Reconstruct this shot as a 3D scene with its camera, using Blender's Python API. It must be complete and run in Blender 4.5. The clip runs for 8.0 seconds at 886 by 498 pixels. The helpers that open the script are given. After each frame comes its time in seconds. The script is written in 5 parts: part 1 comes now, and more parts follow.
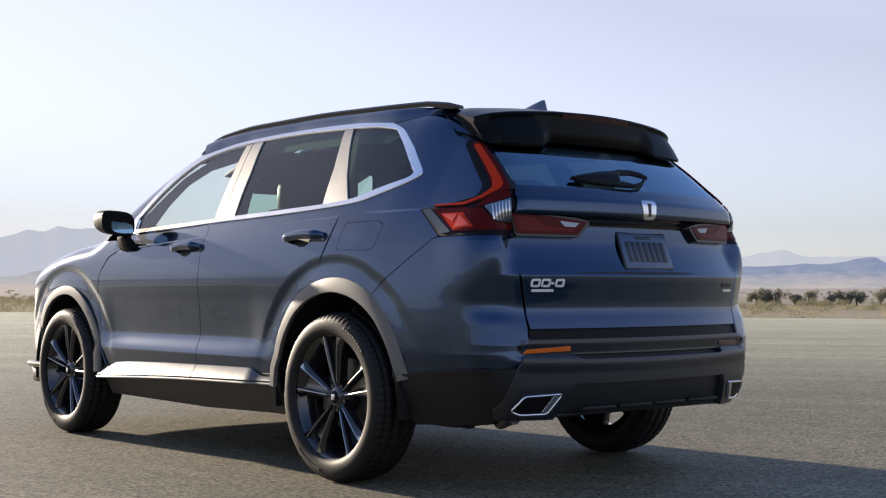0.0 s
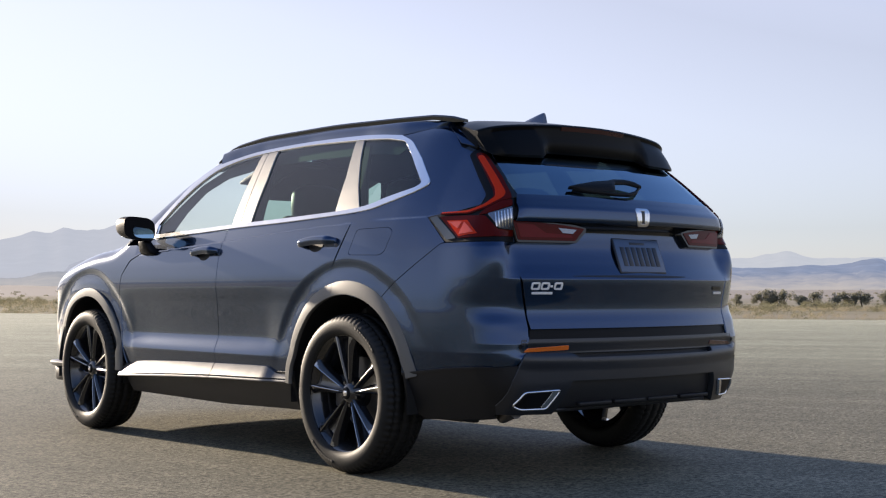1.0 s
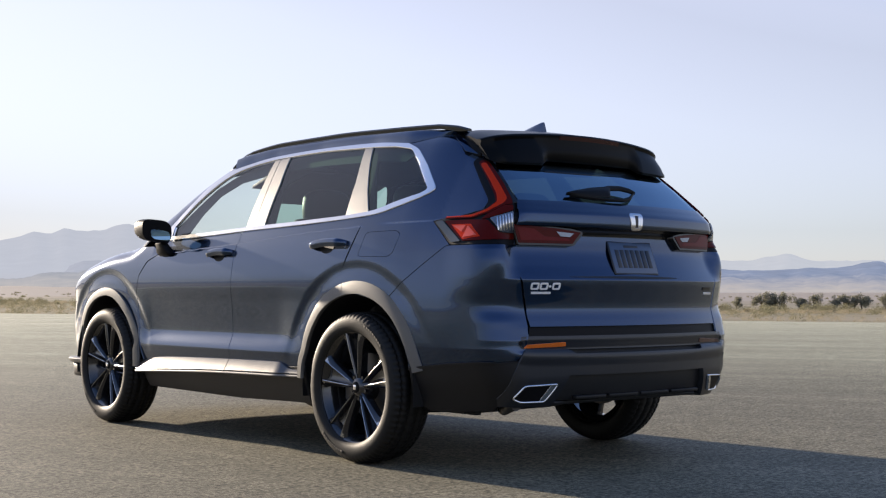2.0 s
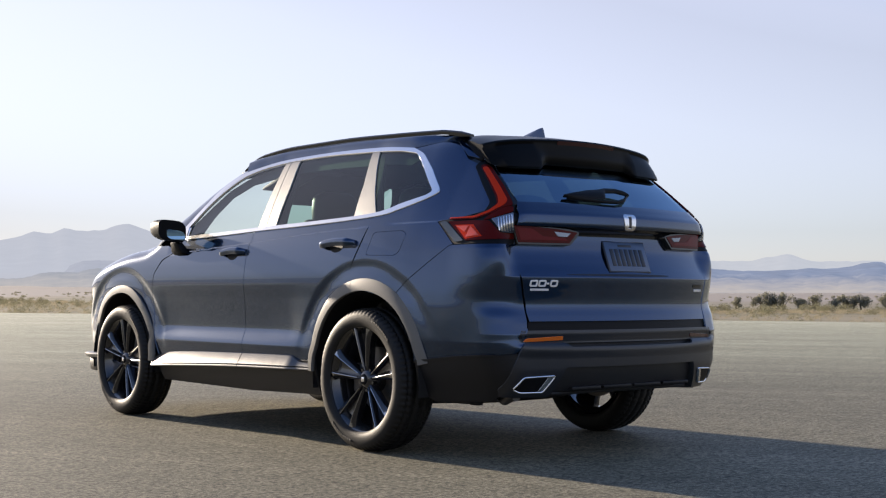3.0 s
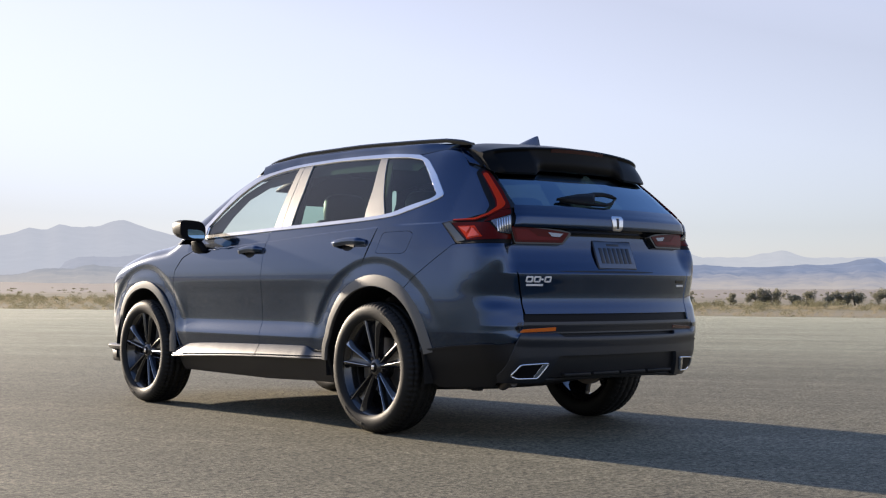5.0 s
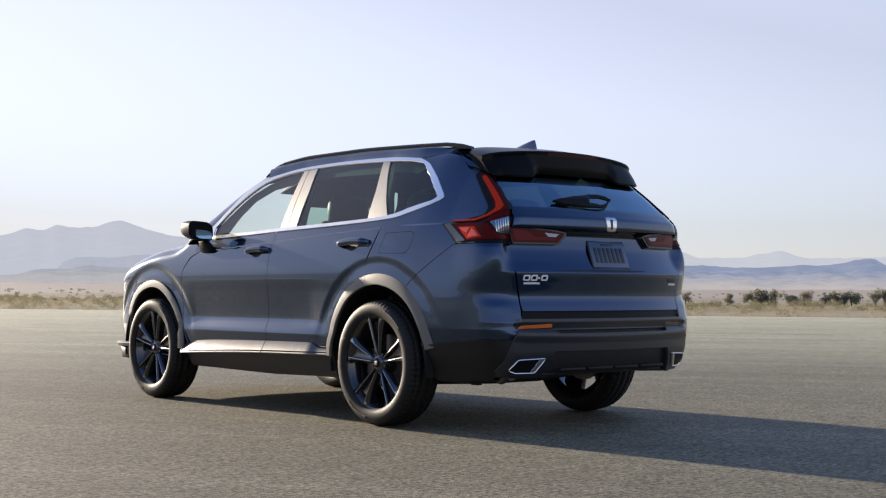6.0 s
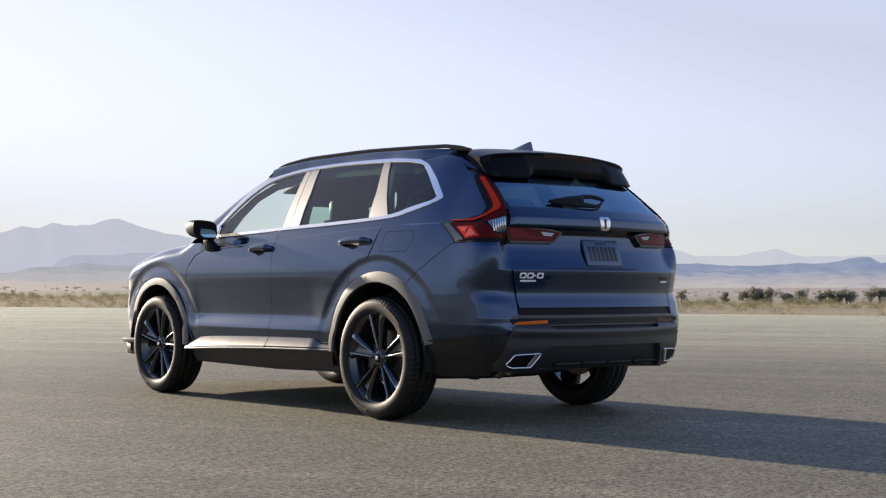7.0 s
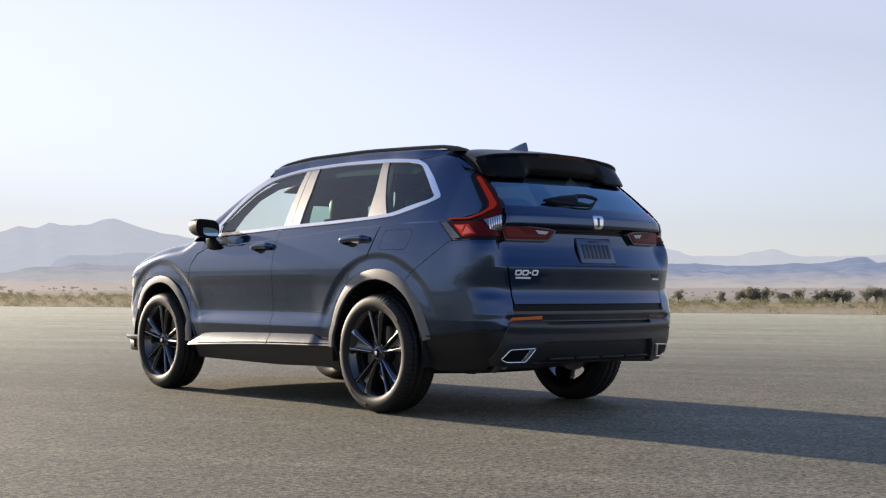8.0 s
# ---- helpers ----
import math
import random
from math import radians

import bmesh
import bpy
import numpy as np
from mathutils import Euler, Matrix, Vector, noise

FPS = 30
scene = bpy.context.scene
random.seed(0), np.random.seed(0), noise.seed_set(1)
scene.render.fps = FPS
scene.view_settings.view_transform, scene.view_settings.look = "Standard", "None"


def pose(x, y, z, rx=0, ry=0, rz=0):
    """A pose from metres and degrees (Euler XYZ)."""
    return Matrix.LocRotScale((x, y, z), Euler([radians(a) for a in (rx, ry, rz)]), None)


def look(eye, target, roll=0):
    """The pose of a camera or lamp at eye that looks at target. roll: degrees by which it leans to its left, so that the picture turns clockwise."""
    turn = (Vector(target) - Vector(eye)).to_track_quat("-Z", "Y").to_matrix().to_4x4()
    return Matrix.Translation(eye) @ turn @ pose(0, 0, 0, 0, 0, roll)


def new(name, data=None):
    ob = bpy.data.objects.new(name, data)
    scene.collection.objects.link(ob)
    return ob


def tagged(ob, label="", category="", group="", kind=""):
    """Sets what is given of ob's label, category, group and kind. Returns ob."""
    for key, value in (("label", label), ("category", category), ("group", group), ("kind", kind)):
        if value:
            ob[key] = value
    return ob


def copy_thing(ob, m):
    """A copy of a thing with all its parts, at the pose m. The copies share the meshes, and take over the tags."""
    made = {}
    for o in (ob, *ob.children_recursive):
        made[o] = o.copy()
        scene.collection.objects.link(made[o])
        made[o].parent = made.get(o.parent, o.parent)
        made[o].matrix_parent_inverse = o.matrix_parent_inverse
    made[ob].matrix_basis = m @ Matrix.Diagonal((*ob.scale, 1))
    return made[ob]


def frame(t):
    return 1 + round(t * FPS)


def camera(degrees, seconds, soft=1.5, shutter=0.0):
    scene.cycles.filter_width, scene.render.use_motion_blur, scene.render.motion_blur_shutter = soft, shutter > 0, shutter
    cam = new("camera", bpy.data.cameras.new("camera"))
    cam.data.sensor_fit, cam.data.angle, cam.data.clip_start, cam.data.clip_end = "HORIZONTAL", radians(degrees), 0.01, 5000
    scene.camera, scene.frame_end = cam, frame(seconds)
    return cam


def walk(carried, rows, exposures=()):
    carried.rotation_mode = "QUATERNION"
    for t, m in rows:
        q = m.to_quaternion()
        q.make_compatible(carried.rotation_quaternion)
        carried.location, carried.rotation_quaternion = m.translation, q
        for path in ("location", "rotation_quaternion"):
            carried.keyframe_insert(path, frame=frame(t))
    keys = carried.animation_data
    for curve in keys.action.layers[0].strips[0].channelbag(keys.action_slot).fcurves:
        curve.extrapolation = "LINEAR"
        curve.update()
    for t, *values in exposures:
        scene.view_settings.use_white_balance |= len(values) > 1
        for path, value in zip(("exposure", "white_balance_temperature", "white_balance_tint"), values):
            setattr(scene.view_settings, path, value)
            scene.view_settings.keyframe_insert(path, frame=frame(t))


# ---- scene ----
cam = camera(37.9, 8.0, soft=1.2)
PATH = [
    (0, (-4.189, -4.595, 0.822), (-2.89, -3.076, 0.89), -0.1),
    (0.5, (-4.297, -4.72, 0.828), (-3.001, -3.198, 0.896), -0.1),
    (1, (-4.418, -4.857, 0.827), (-3.125, -3.333, 0.897), -0.1),
    (1.5, (-4.531, -4.981, 0.823), (-3.239, -3.456, 0.895), -0.0),
    (3, (-4.89, -5.354, 0.799), (-3.598, -3.83, 0.872), 0.1),
    (3.5, (-4.988, -5.469, 0.792), (-3.698, -3.943, 0.864), 0.1),
    (4, (-5.119, -5.582, 0.792), (-3.824, -4.06, 0.862), 0.1),
    (4.5, (-5.216, -5.681, 0.796), (-3.919, -4.16, 0.863), 0.1),
    (6, (-5.507, -5.986, 0.778), (-4.206, -4.468, 0.846), 0.1),
    (6.5, (-5.59, -6.068, 0.781), (-4.287, -4.552, 0.846), 0.1),
    (7, (-5.671, -6.15, 0.773), (-4.366, -4.637, 0.838), 0.1),
    (7.5, (-5.723, -6.226, 0.767), (-4.419, -4.712, 0.832), 0.1),
    (8, (-5.806, -6.304, 0.754), (-4.497, -4.793, 0.819), 0.1),
]
walk(cam, [(t, look(eye, target, roll)) for t, eye, target, roll in PATH], exposures=[(0, 1.11, 6580, 10), (8, 1.11, 6580, 10)])

# ---- sky and sun: low morning sun ahead of the car, a little to its left ----
SUN_UP, SUN_LEFT = 13.0, 5.0
world = bpy.data.worlds.new("sky")
scene.world = world
world.use_nodes = True
wt = world.node_tree
sky = wt.nodes.new("ShaderNodeTexSky")
sky.sky_type, sky.sun_disc = "NISHITA", False
sky.sun_elevation, sky.sun_rotation = radians(SUN_UP), radians(-SUN_LEFT)
sky.altitude, sky.air_density, sky.dust_density, sky.ozone_density = 700, 1.0, 0.5, 4.0
haze = wt.nodes.new("ShaderNodeHueSaturation")  # a milky, dusty air
glow = wt.nodes.new("ShaderNodeRGBToBW")  # the brighter the air towards the sun, the whiter its haze
wt.links.new(sky.outputs["Color"], glow.inputs["Color"])
def veil(*bounds):
    node = wt.nodes.new("ShaderNodeMapRange")
    for key, bound in zip(("From Min", "From Max", "To Min", "To Max"), bounds):
        node.inputs[key].default_value = bound
    wt.links.new(glow.outputs["Val"], node.inputs["Value"])
    return node.outputs["Result"]


wt.links.new(veil(0.7, 2.4, 0.95, 0.40), haze.inputs["Saturation"])
spread = wt.nodes.new("ShaderNodeMath")  # dust takes light from the sun's side and gives it to the rest
spread.operation = "MULTIPLY"
wt.links.new(veil(3.4, 8.0, 1.0, 0.58), spread.inputs[0])
wt.links.new(veil(0.4, 2.6, 1.95, 1.0), spread.inputs[1])
wt.links.new(spread.outputs[0], haze.inputs["Value"])
wt.links.new(sky.outputs["Color"], haze.inputs["Color"])
cool = wt.nodes.new("ShaderNodeMix")
cool.data_type, cool.blend_type = "RGBA", "MULTIPLY"
cool.inputs["Factor"].default_value = 1.0
cool.inputs[7].default_value = (1.02, 0.966, 1.035, 1)
wt.links.new(haze.outputs["Color"], cool.inputs[6])
wt.links.new(cool.outputs[2], wt.nodes["Background"].inputs["Color"])
wt.nodes["Background"].inputs["Strength"].default_value = 0.083
sun = new("sun", bpy.data.lights.new("sun", "SUN"))
sun.data.energy, sun.data.angle, sun.data.color = 4.8, radians(0.8), (1.0, 0.85, 0.68)
sun_way = Vector((-math.sin(radians(SUN_LEFT)) * math.cos(radians(SUN_UP)), math.cos(radians(SUN_LEFT)) * math.cos(radians(SUN_UP)), math.sin(radians(SUN_UP))))
sun.matrix_world = look(sun_way * 60, (0, 0, 0))

# ---- materials ----
def material(name, colour, rough=0.5, metal=0.0, coat=0.0, vary=0.0, scale=8.0, bump=0.0, bump_scale=200.0, coords="Object", ior=1.5, spec=0.5, rough_vary=0.0):
    """A procedural surface: colour with broad and fine variation, uneven gloss, fine relief."""
    m = bpy.data.materials.new(name)
    m.use_nodes = True
    t = m.node_tree
    b = t.nodes["Principled BSDF"]
    b.inputs["Base Color"].default_value = (*colour, 1)
    b.inputs["Roughness"].default_value, b.inputs["Metallic"].default_value = rough, metal
    b.inputs["Coat Weight"].default_value, b.inputs["Coat Roughness"].default_value = coat, 0.02
    b.inputs["IOR"].default_value, b.inputs["Specular IOR Level"].default_value = ior, spec
    where = t.nodes.new("ShaderNodeTexCoord").outputs[coords]

    def noise_at(s, detail=4.0):
        n = t.nodes.new("ShaderNodeTexNoise")
        n.inputs["Scale"].default_value, n.inputs["Detail"].default_value = s, detail
        t.links.new(where, n.inputs["Vector"])
        return n.outputs["Fac"]
    if vary:
        mix = t.nodes.new("ShaderNodeMix")
        mix.data_type = "RGBA"
        both = t.nodes.new("ShaderNodeMath")
        both.operation = "MULTIPLY_ADD"
        both.inputs[1].default_value = 0.45
        half = t.nodes.new("ShaderNodeMath")
        half.operation = "MULTIPLY"
        half.inputs[1].default_value = 0.55
        t.links.new(noise_at(scale), half.inputs[0])
        t.links.new(noise_at(scale * 14, 6), both.inputs[0])
        t.links.new(half.outputs[0], both.inputs[2])
        t.links.new(both.outputs[0], mix.inputs["Factor"])
        mix.inputs[6].default_value = (*[c * (1 - vary) for c in colour], 1)
        mix.inputs[7].default_value = (*[min(1, c * (1 + vary)) for c in colour], 1)
        t.links.new(mix.outputs[2], b.inputs["Base Color"])
    if rough_vary:
        r = t.nodes.new("ShaderNodeMapRange")
        r.inputs["To Min"].default_value, r.inputs["To Max"].default_value = rough - rough_vary, rough + rough_vary
        t.links.new(noise_at(scale * 2, 5), r.inputs["Value"])
        t.links.new(r.outputs["Result"], b.inputs["Roughness"])
    if bump:
        bp = t.nodes.new("ShaderNodeBump")
        bp.inputs["Strength"].default_value, bp.inputs["Distance"].default_value = bump, 0.4 / bump_scale
        t.links.new(noise_at(bump_scale, 3), bp.inputs["Height"])
        t.links.new(bp.outputs["Normal"], b.inputs["Normal"])
    return m


def glass(name, tint, rough=0.0, base=0.05, sheen=(1, 1, 1)):
    """A thin tinted pane: seen through, with a mirror-like gloss."""
    m = bpy.data.materials.new(name)
    m.use_nodes = True
    t = m.node_tree
    t.nodes.remove(t.nodes["Principled BSDF"])
    mix, see, gloss, lean, power, scale = (t.nodes.new(n) for n in ("ShaderNodeMixShader", "ShaderNodeBsdfTransparent", "ShaderNodeBsdfGlossy", "ShaderNodeLayerWeight", "ShaderNodeMath", "ShaderNodeMath"))
    see.inputs["Color"].default_value = (*tint, 1)
    gloss.inputs["Roughness"].default_value = rough
    gloss.inputs["Color"].default_value = (*sheen, 1)
    lean.inputs["Blend"].default_value = 0.5
    power.operation, scale.operation = "POWER", "MULTIPLY_ADD"
    power.inputs[1].default_value = 4.5
    scale.inputs[1].default_value, scale.inputs[2].default_value = 0.9, base
    t.links.new(lean.outputs["Facing"], power.inputs[0])
    t.links.new(power.outputs[0], scale.inputs[0])
    t.links.new(scale.outputs[0], mix.inputs[0])
    t.links.new(see.outputs[0], mix.inputs[1])
    t.links.new(gloss.outputs[0], mix.inputs[2])
    t.links.new(mix.outputs[0], t.nodes["Material Output"].inputs["Surface"])
    return m


PAINT = material("navy_metallic_paint", (0.006, 0.031, 0.086), 0.15, 0.90, 1.0, vary=0.08, scale=3.0, spec=0.2)
SATIN_BLACK = material("satin_black", (0.007, 0.007, 0.008), 0.42, 0.0, 0.0, spec=0.12)
PAINT.node_tree.nodes["Principled BSDF"].inputs["Coat IOR"].default_value = 1.54
PAINT.node_tree.nodes["Principled BSDF"].inputs["Coat Roughness"].default_value = 0.008
SPOILER_BLACK = material("spoiler_black", (0.004, 0.004, 0.004), 0.32, 0.0, 0.0, spec=0.10)
GLOSS_BLACK = material("gloss_black", (0.006, 0.006, 0.007), 0.07, 0.0, 0.0)
ARCH = material("gunmetal_moulding", (0.105, 0.103, 0.098), 0.42, 0.5, 0.0, vary=0.10, scale=5, rough_vary=0.05)
TRIM = material("grey_cladding", (0.017, 0.019, 0.024), 0.38, 0.2, 0.3, vary=0.12, scale=5, rough_vary=0.05)
DARK_TRIM = material("dark_cladding", (0.010, 0.010, 0.011), 0.50, 0.0, 0.0, spec=0.3, vary=0.15, scale=6, bump=0.1, bump_scale=700)
PLASTIC = material("black_plastic", (0.012, 0.012, 0.013), 0.55, vary=0.2, scale=10, bump=0.15, bump_scale=500)
CHROME = material("satin_chrome", (0.78, 0.78, 0.80), 0.14, 1.0, rough_vary=0.04)
BADGE = material("bright_badge_metal", (0.85, 0.85, 0.86), 0.38, 0.7)
SILL = material("satin_sill_metal", (0.105, 0.104, 0.103), 0.30, 0.85, 0.0, vary=0.06, rough_vary=0.05)
SILVER = material("satin_silver", (0.24, 0.235, 0.225), 0.40, 0.8, 0.1, vary=0.05, rough_vary=0.05)
RUBBER = material("tyre_rubber", (0.014, 0.0135, 0.0125), 0.55, spec=0.22, vary=0.35, scale=9, bump=0.25, bump_scale=300, rough_vary=0.1)
WHEEL_BLACK = material("gloss_black_alloy", (0.020, 0.020, 0.022), 0.10, 0.3, 1.0)
MACHINED = material("machined_alloy_edge", (0.30, 0.295, 0.285), 0.25, 1.0)
# pale metal that stands in for glints on the black spokes
SPOKE_GLINT = material("spoke_glint_metal", (0.42, 0.42, 0.42), 0.20, 1.0, 0.5)
BRAKE = material("cast_iron_disc", (0.16, 0.15, 0.14), 0.4, 0.8, vary=0.2, scale=30)
RED_LENS = material("red_lamp_lens", (0.56, 0.030, 0.004), 0.14, 0.0, 0.0, vary=0.12, scale=30, spec=0.12)
DEEP_RED = material("deep_red_lamp_lens", (0.085, 0.005, 0.003), 0.10, 0.0, 0.0, vary=0.2, scale=25, spec=0.10)
DULL_RED = material("dull_dark_red_lens", (0.045, 0.010, 0.009), 0.25, 0.0, 0.0, vary=0.2, scale=25)
WINE_LENS = material("wine_red_lamp_lens", (0.14, 0.008, 0.008), 0.12, 0.0, 0.0, vary=0.2, scale=25, spec=0.12)
BRIGHT_RED = material("bright_red_reflector", (0.75, 0.075, 0.025), 0.18, 0.0, 0.4, vary=0.15, scale=60)
CLEAR_LENS = material("clear_lamp_lens", (0.16, 0.18, 0.22), 0.10, 0.5, 1.0, vary=0.3, scale=40)
GREY_LENS = material("grey_lamp_edge", (0.07, 0.075, 0.07), 0.15, 0.1, 0.6)
# one kind of red reflector, its lit and unlit looks put into two colours
LIT_REFLECTOR = material("lit_bumper_reflector", (0.75, 0.16, 0.015), 0.25, 0.0, 0.8, vary=0.1, scale=80)
UNLIT_REFLECTOR = material("unlit_bumper_reflector", (0.085, 0.022, 0.018), 0.25, 0.0, 0.8, vary=0.1, scale=80)
PLATE_BLUE = material("plate_blue_grey", (0.060, 0.095, 0.165), 0.35, 0.2, 0.3, vary=0.08)
PLATE_DARK = material("plate_dark_marks", (0.015, 0.018, 0.026), 0.4)
SEAT = material("dark_seat_leather", (0.030, 0.029, 0.028), 0.5, vary=0.2, scale=12, bump=0.2, bump_scale=250)
CABIN = material("dark_cabin_trim", (0.020, 0.020, 0.021), 0.65, vary=0.2)
MIRROR = material("mirror_glass", (0.30, 0.50, 0.66), 0.01, 1.0)
CLEAR_GLASS = glass("clear_glass", (0.90, 0.95, 0.93))
TINTED_GLASS = glass("tinted_glass", (0.40, 0.56, 0.49))
REAR_GLASS = glass("dark_rear_glass", (0.05, 0.06, 0.065), 0.0, 0.28, (0.55, 0.78, 1.0))

# ---- the car's outer skin: one implicit surface, F = 0, the car heading along +y ----
def spline(*pts):
    """A smooth curve through (a, b) pairs, flat beyond its ends."""
    a = np.array([p[0] for p in pts], float)
    b = np.array([p[1] for p in pts], float)
    d = np.diff(b) / np.diff(a)
    m = np.empty_like(b)
    m[0], m[-1] = d[0], d[-1]
    for i in range(1, len(b) - 1):
        m[i] = 0.0 if d[i - 1] * d[i] <= 0 else 2 * d[i - 1] * d[i] / (d[i - 1] + d[i])

    def at(x):
        x = np.clip(np.asarray(x, float), a[0], a[-1])
        i = np.clip(np.searchsorted(a, x) - 1, 0, len(a) - 2)
        h = a[i + 1] - a[i]
        s = (x - a[i]) / h
        return ((1 + 2 * s) * (1 - s) ** 2 * b[i] + s * (1 - s) ** 2 * h * m[i]
                + s * s * (3 - 2 * s) * b[i + 1] + s * s * (s - 1) * h * m[i + 1])
    return at


# half width by height, from the sill up over the shoulder and the leaning glass to the roof
half_width = spline((0.18, 0.78), (0.26, 0.835), (0.36, 0.870), (0.44, 0.893), (0.52, 0.903), (0.60, 0.902), (0.78, 0.903), (0.865, 0.907), (0.89, 0.907), (0.97, 0.901), (1.06, 0.888), (1.14, 0.871), (1.19, 0.856),
                    (1.30, 0.812), (1.45, 0.740), (1.58, 0.668), (1.66, 0.610), (1.76, 0.52))
# over the rear wheels the haunch leans in from a lower line
haunch_width = spline((0.18, 0.78), (0.26, 0.835), (0.36, 0.870), (0.44, 0.893), (0.52, 0.904), (0.60, 0.908), (0.70, 0.910), (0.74, 0.910), (0.80, 0.908), (0.88, 0.902), (0.97, 0.892), (1.06, 0.879), (1.14, 0.865), (1.19, 0.853),
                      (1.30, 0.812), (1.45, 0.740), (1.58, 0.668), (1.66, 0.610), (1.76, 0.52))
haunch_along = spline((-0.95, 0.0), (-0.82, 0.0), (-0.62, 1.0), (-0.48, 1.0), (-0.12, 0.0), (0.1, 0.0))
# the doors are hollowed above the sill: a crisp shelf below, a long slope above
scallop = spline((0.490, 0.0), (0.518, -0.004), (0.526, -0.003), (0.604, 0.0215), (0.614, 0.0225), (0.64, 0.0215), (0.845, 0.002), (0.868, 0.0), (0.90, 0.0))
scallop_along = spline((0.36, 0.0), (0.50, 0.12), (0.70, 0.80), (0.95, 1.0), (1.9, 1.0), (2.08, 0.85), (2.22, 0.2), (2.34, 0.0))
# how far the sides draw in towards the tail and the nose
taper = spline((-1.2, 0.150), (-0.9, 0.080), (-0.6, 0.036), (-0.3, 0.009), (0.1, 0.0), (2.3, 0.0), (2.8, 0.006), (3.1, 0.022), (3.35, 0.075), (3.7, 0.22))
# the tail's outline on the centre line: bumper, tailgate, lip, glass
tail_line = spline((0.18, -0.92), (0.28, -1.01), (0.36, -1.065), (0.46, -1.096), (0.54, -1.098), (0.60, -1.082), (0.64, -1.072), (0.668, -1.067), (0.70, -1.058), (0.752, -1.044), (0.762, -1.0435), (0.775, -1.044),
                   (0.83, -1.050), (0.880, -1.0565), (0.890, -1.057), (0.900, -1.052), (0.96, -1.018), (1.03, -0.992),
                   (1.095, -0.985), (1.135, -1.030), (1.150, -1.036), (1.185, -1.034), (1.225, -1.005), (1.30, -0.925), (1.40, -0.810), (1.50, -0.675), (1.60, -0.52), (1.70, -0.35))
# the same at the corners, where the crease climbs towards the lamps
tail_soft = spline((0.18, -0.92), (0.28, -1.01), (0.36, -1.065), (0.46, -1.096), (0.54, -1.098), (0.60, -1.082), (0.64, -1.072), (0.668, -1.065), (0.70, -1.058), (0.752, -1.035), (0.775, -1.031), (0.83, -1.039), (0.90, -1.050), (0.97, -1.058), (1.02, -1.050), (1.10, -1.022), (1.18, -1.020), (1.225, -1.002), (1.30, -0.925), (1.40, -0.810), (1.50, -0.675), (1.60, -0.52), (1.70, -0.35))
# the groove under the tailgate and the step over the lower moulding, fading out at the corners
tail_steps = spline((0.50, 0.0), (0.545, -0.004), (0.562, -0.002), (0.576, 0.018), (0.60, 0.010), (0.626, 0.001), (0.64, 0.0), (0.70, 0.0))
belt_crease = spline((-0.9, 1.176), (-0.5, 1.169), (-0.05, 1.159), (0.42, 1.145), (1.05, 1.111), (1.9, 1.070), (2.2, 1.05))
nose_line = spline((0.18, 3.38), (0.35, 3.52), (0.60, 3.60), (0.85, 3.59), (0.98, 3.51), (1.08, 3.38), (1.2, 3.0))
# bonnet, windscreen and roof on the centre line
top_line = spline((-1.2, 1.48), (-0.80, 1.592), (-0.5, 1.637), (-0.3, 1.652), (0.2, 1.676), (0.7, 1.690), (1.15, 1.690), (1.45, 1.672), (1.62, 1.646),
                  (1.76, 1.602), (2.0, 1.500), (2.3, 1.340), (2.55, 1.205), (2.66, 1.172), (2.9, 1.148), (3.2, 1.093), (3.45, 1.015), (3.62, 0.91), (3.75, 0.75))


def smooth_max(a, b, k):
    h = np.maximum(k - np.abs(a - b), 0) / k
    return np.maximum(a, b) + h * h * k / 4


# round each wheel the body folds in at a crisp line, then flares out to the moulding
arch_fold = spline((0.44, -0.002), (0.515, -0.006), (0.535, -0.0080), (0.566, -0.0120), (0.580, -0.0125), (0.590, -0.0115), (0.626, -0.0012), (0.636, 0.0), (0.70, 0.0))


def fender_bulge(y, z):
    out = 0
    for axle in (-0.012, 2.70):
        out = out + 0.65 * arch_fold(np.hypot(y - axle, z - 0.365)) * np.clip((z - np.where(y < -0.2, 0.60, 0.45)) / 0.22, 0, 1)
    return out


def F(x, y, z):
    ax = np.abs(x)
    corner = np.clip((ax - 0.66) / 0.14, 0, 1)
    corner = corner * corner * (3 - 2 * corner)
    hip = haunch_along(y)
    side = ax - half_width(z) * (1 - hip) - haunch_width(z) * hip + taper(y) * (0.75 + 2.1 * np.clip((z - 1.03) / 0.45, 0, 1) * (y < 1) + 1.0 * np.clip((0.58 - z) / 0.3, 0, 1) * (y < -0.3)) - fender_bulge(y, z) + scallop(z) * scallop_along(y)
    c = np.clip((z - belt_crease(y)) / 0.010 + 0.5, 0, 1)
    side = side + 0.0085 * c * c * (3 - 2 * c) * np.clip((2.1 - y) / 0.2, 0, 1) * np.clip((y + 0.75) / 0.2, 0, 1)
    rear = tail_line(z) * (1 - corner) + tail_soft(z) * corner + tail_steps(z) * np.clip((0.72 - ax) / 0.07, 0, 1) + (0.20 + 0.045 * np.clip((0.62 - z) / 0.1, 0, 1)) * x * x - y
    front = y - nose_line(z) + 0.27 * x * x
    top = z - top_line(y + 0.32 * x * x) + 0.03 * (x / 0.58) ** 2
    return smooth_max(smooth_max(smooth_max(side, rear, 0.10), front, 0.20), top * 0.85, 0.07)


def normals(p):
    e, g = 1e-3, []
    for i in range(3):
        d = np.zeros(3)
        d[i] = e
        g.append(F(*(p + d).T) - F(*(p - d).T))
    g = np.stack(g, 1)
    return g / np.linalg.norm(g, axis=1, keepdims=True)


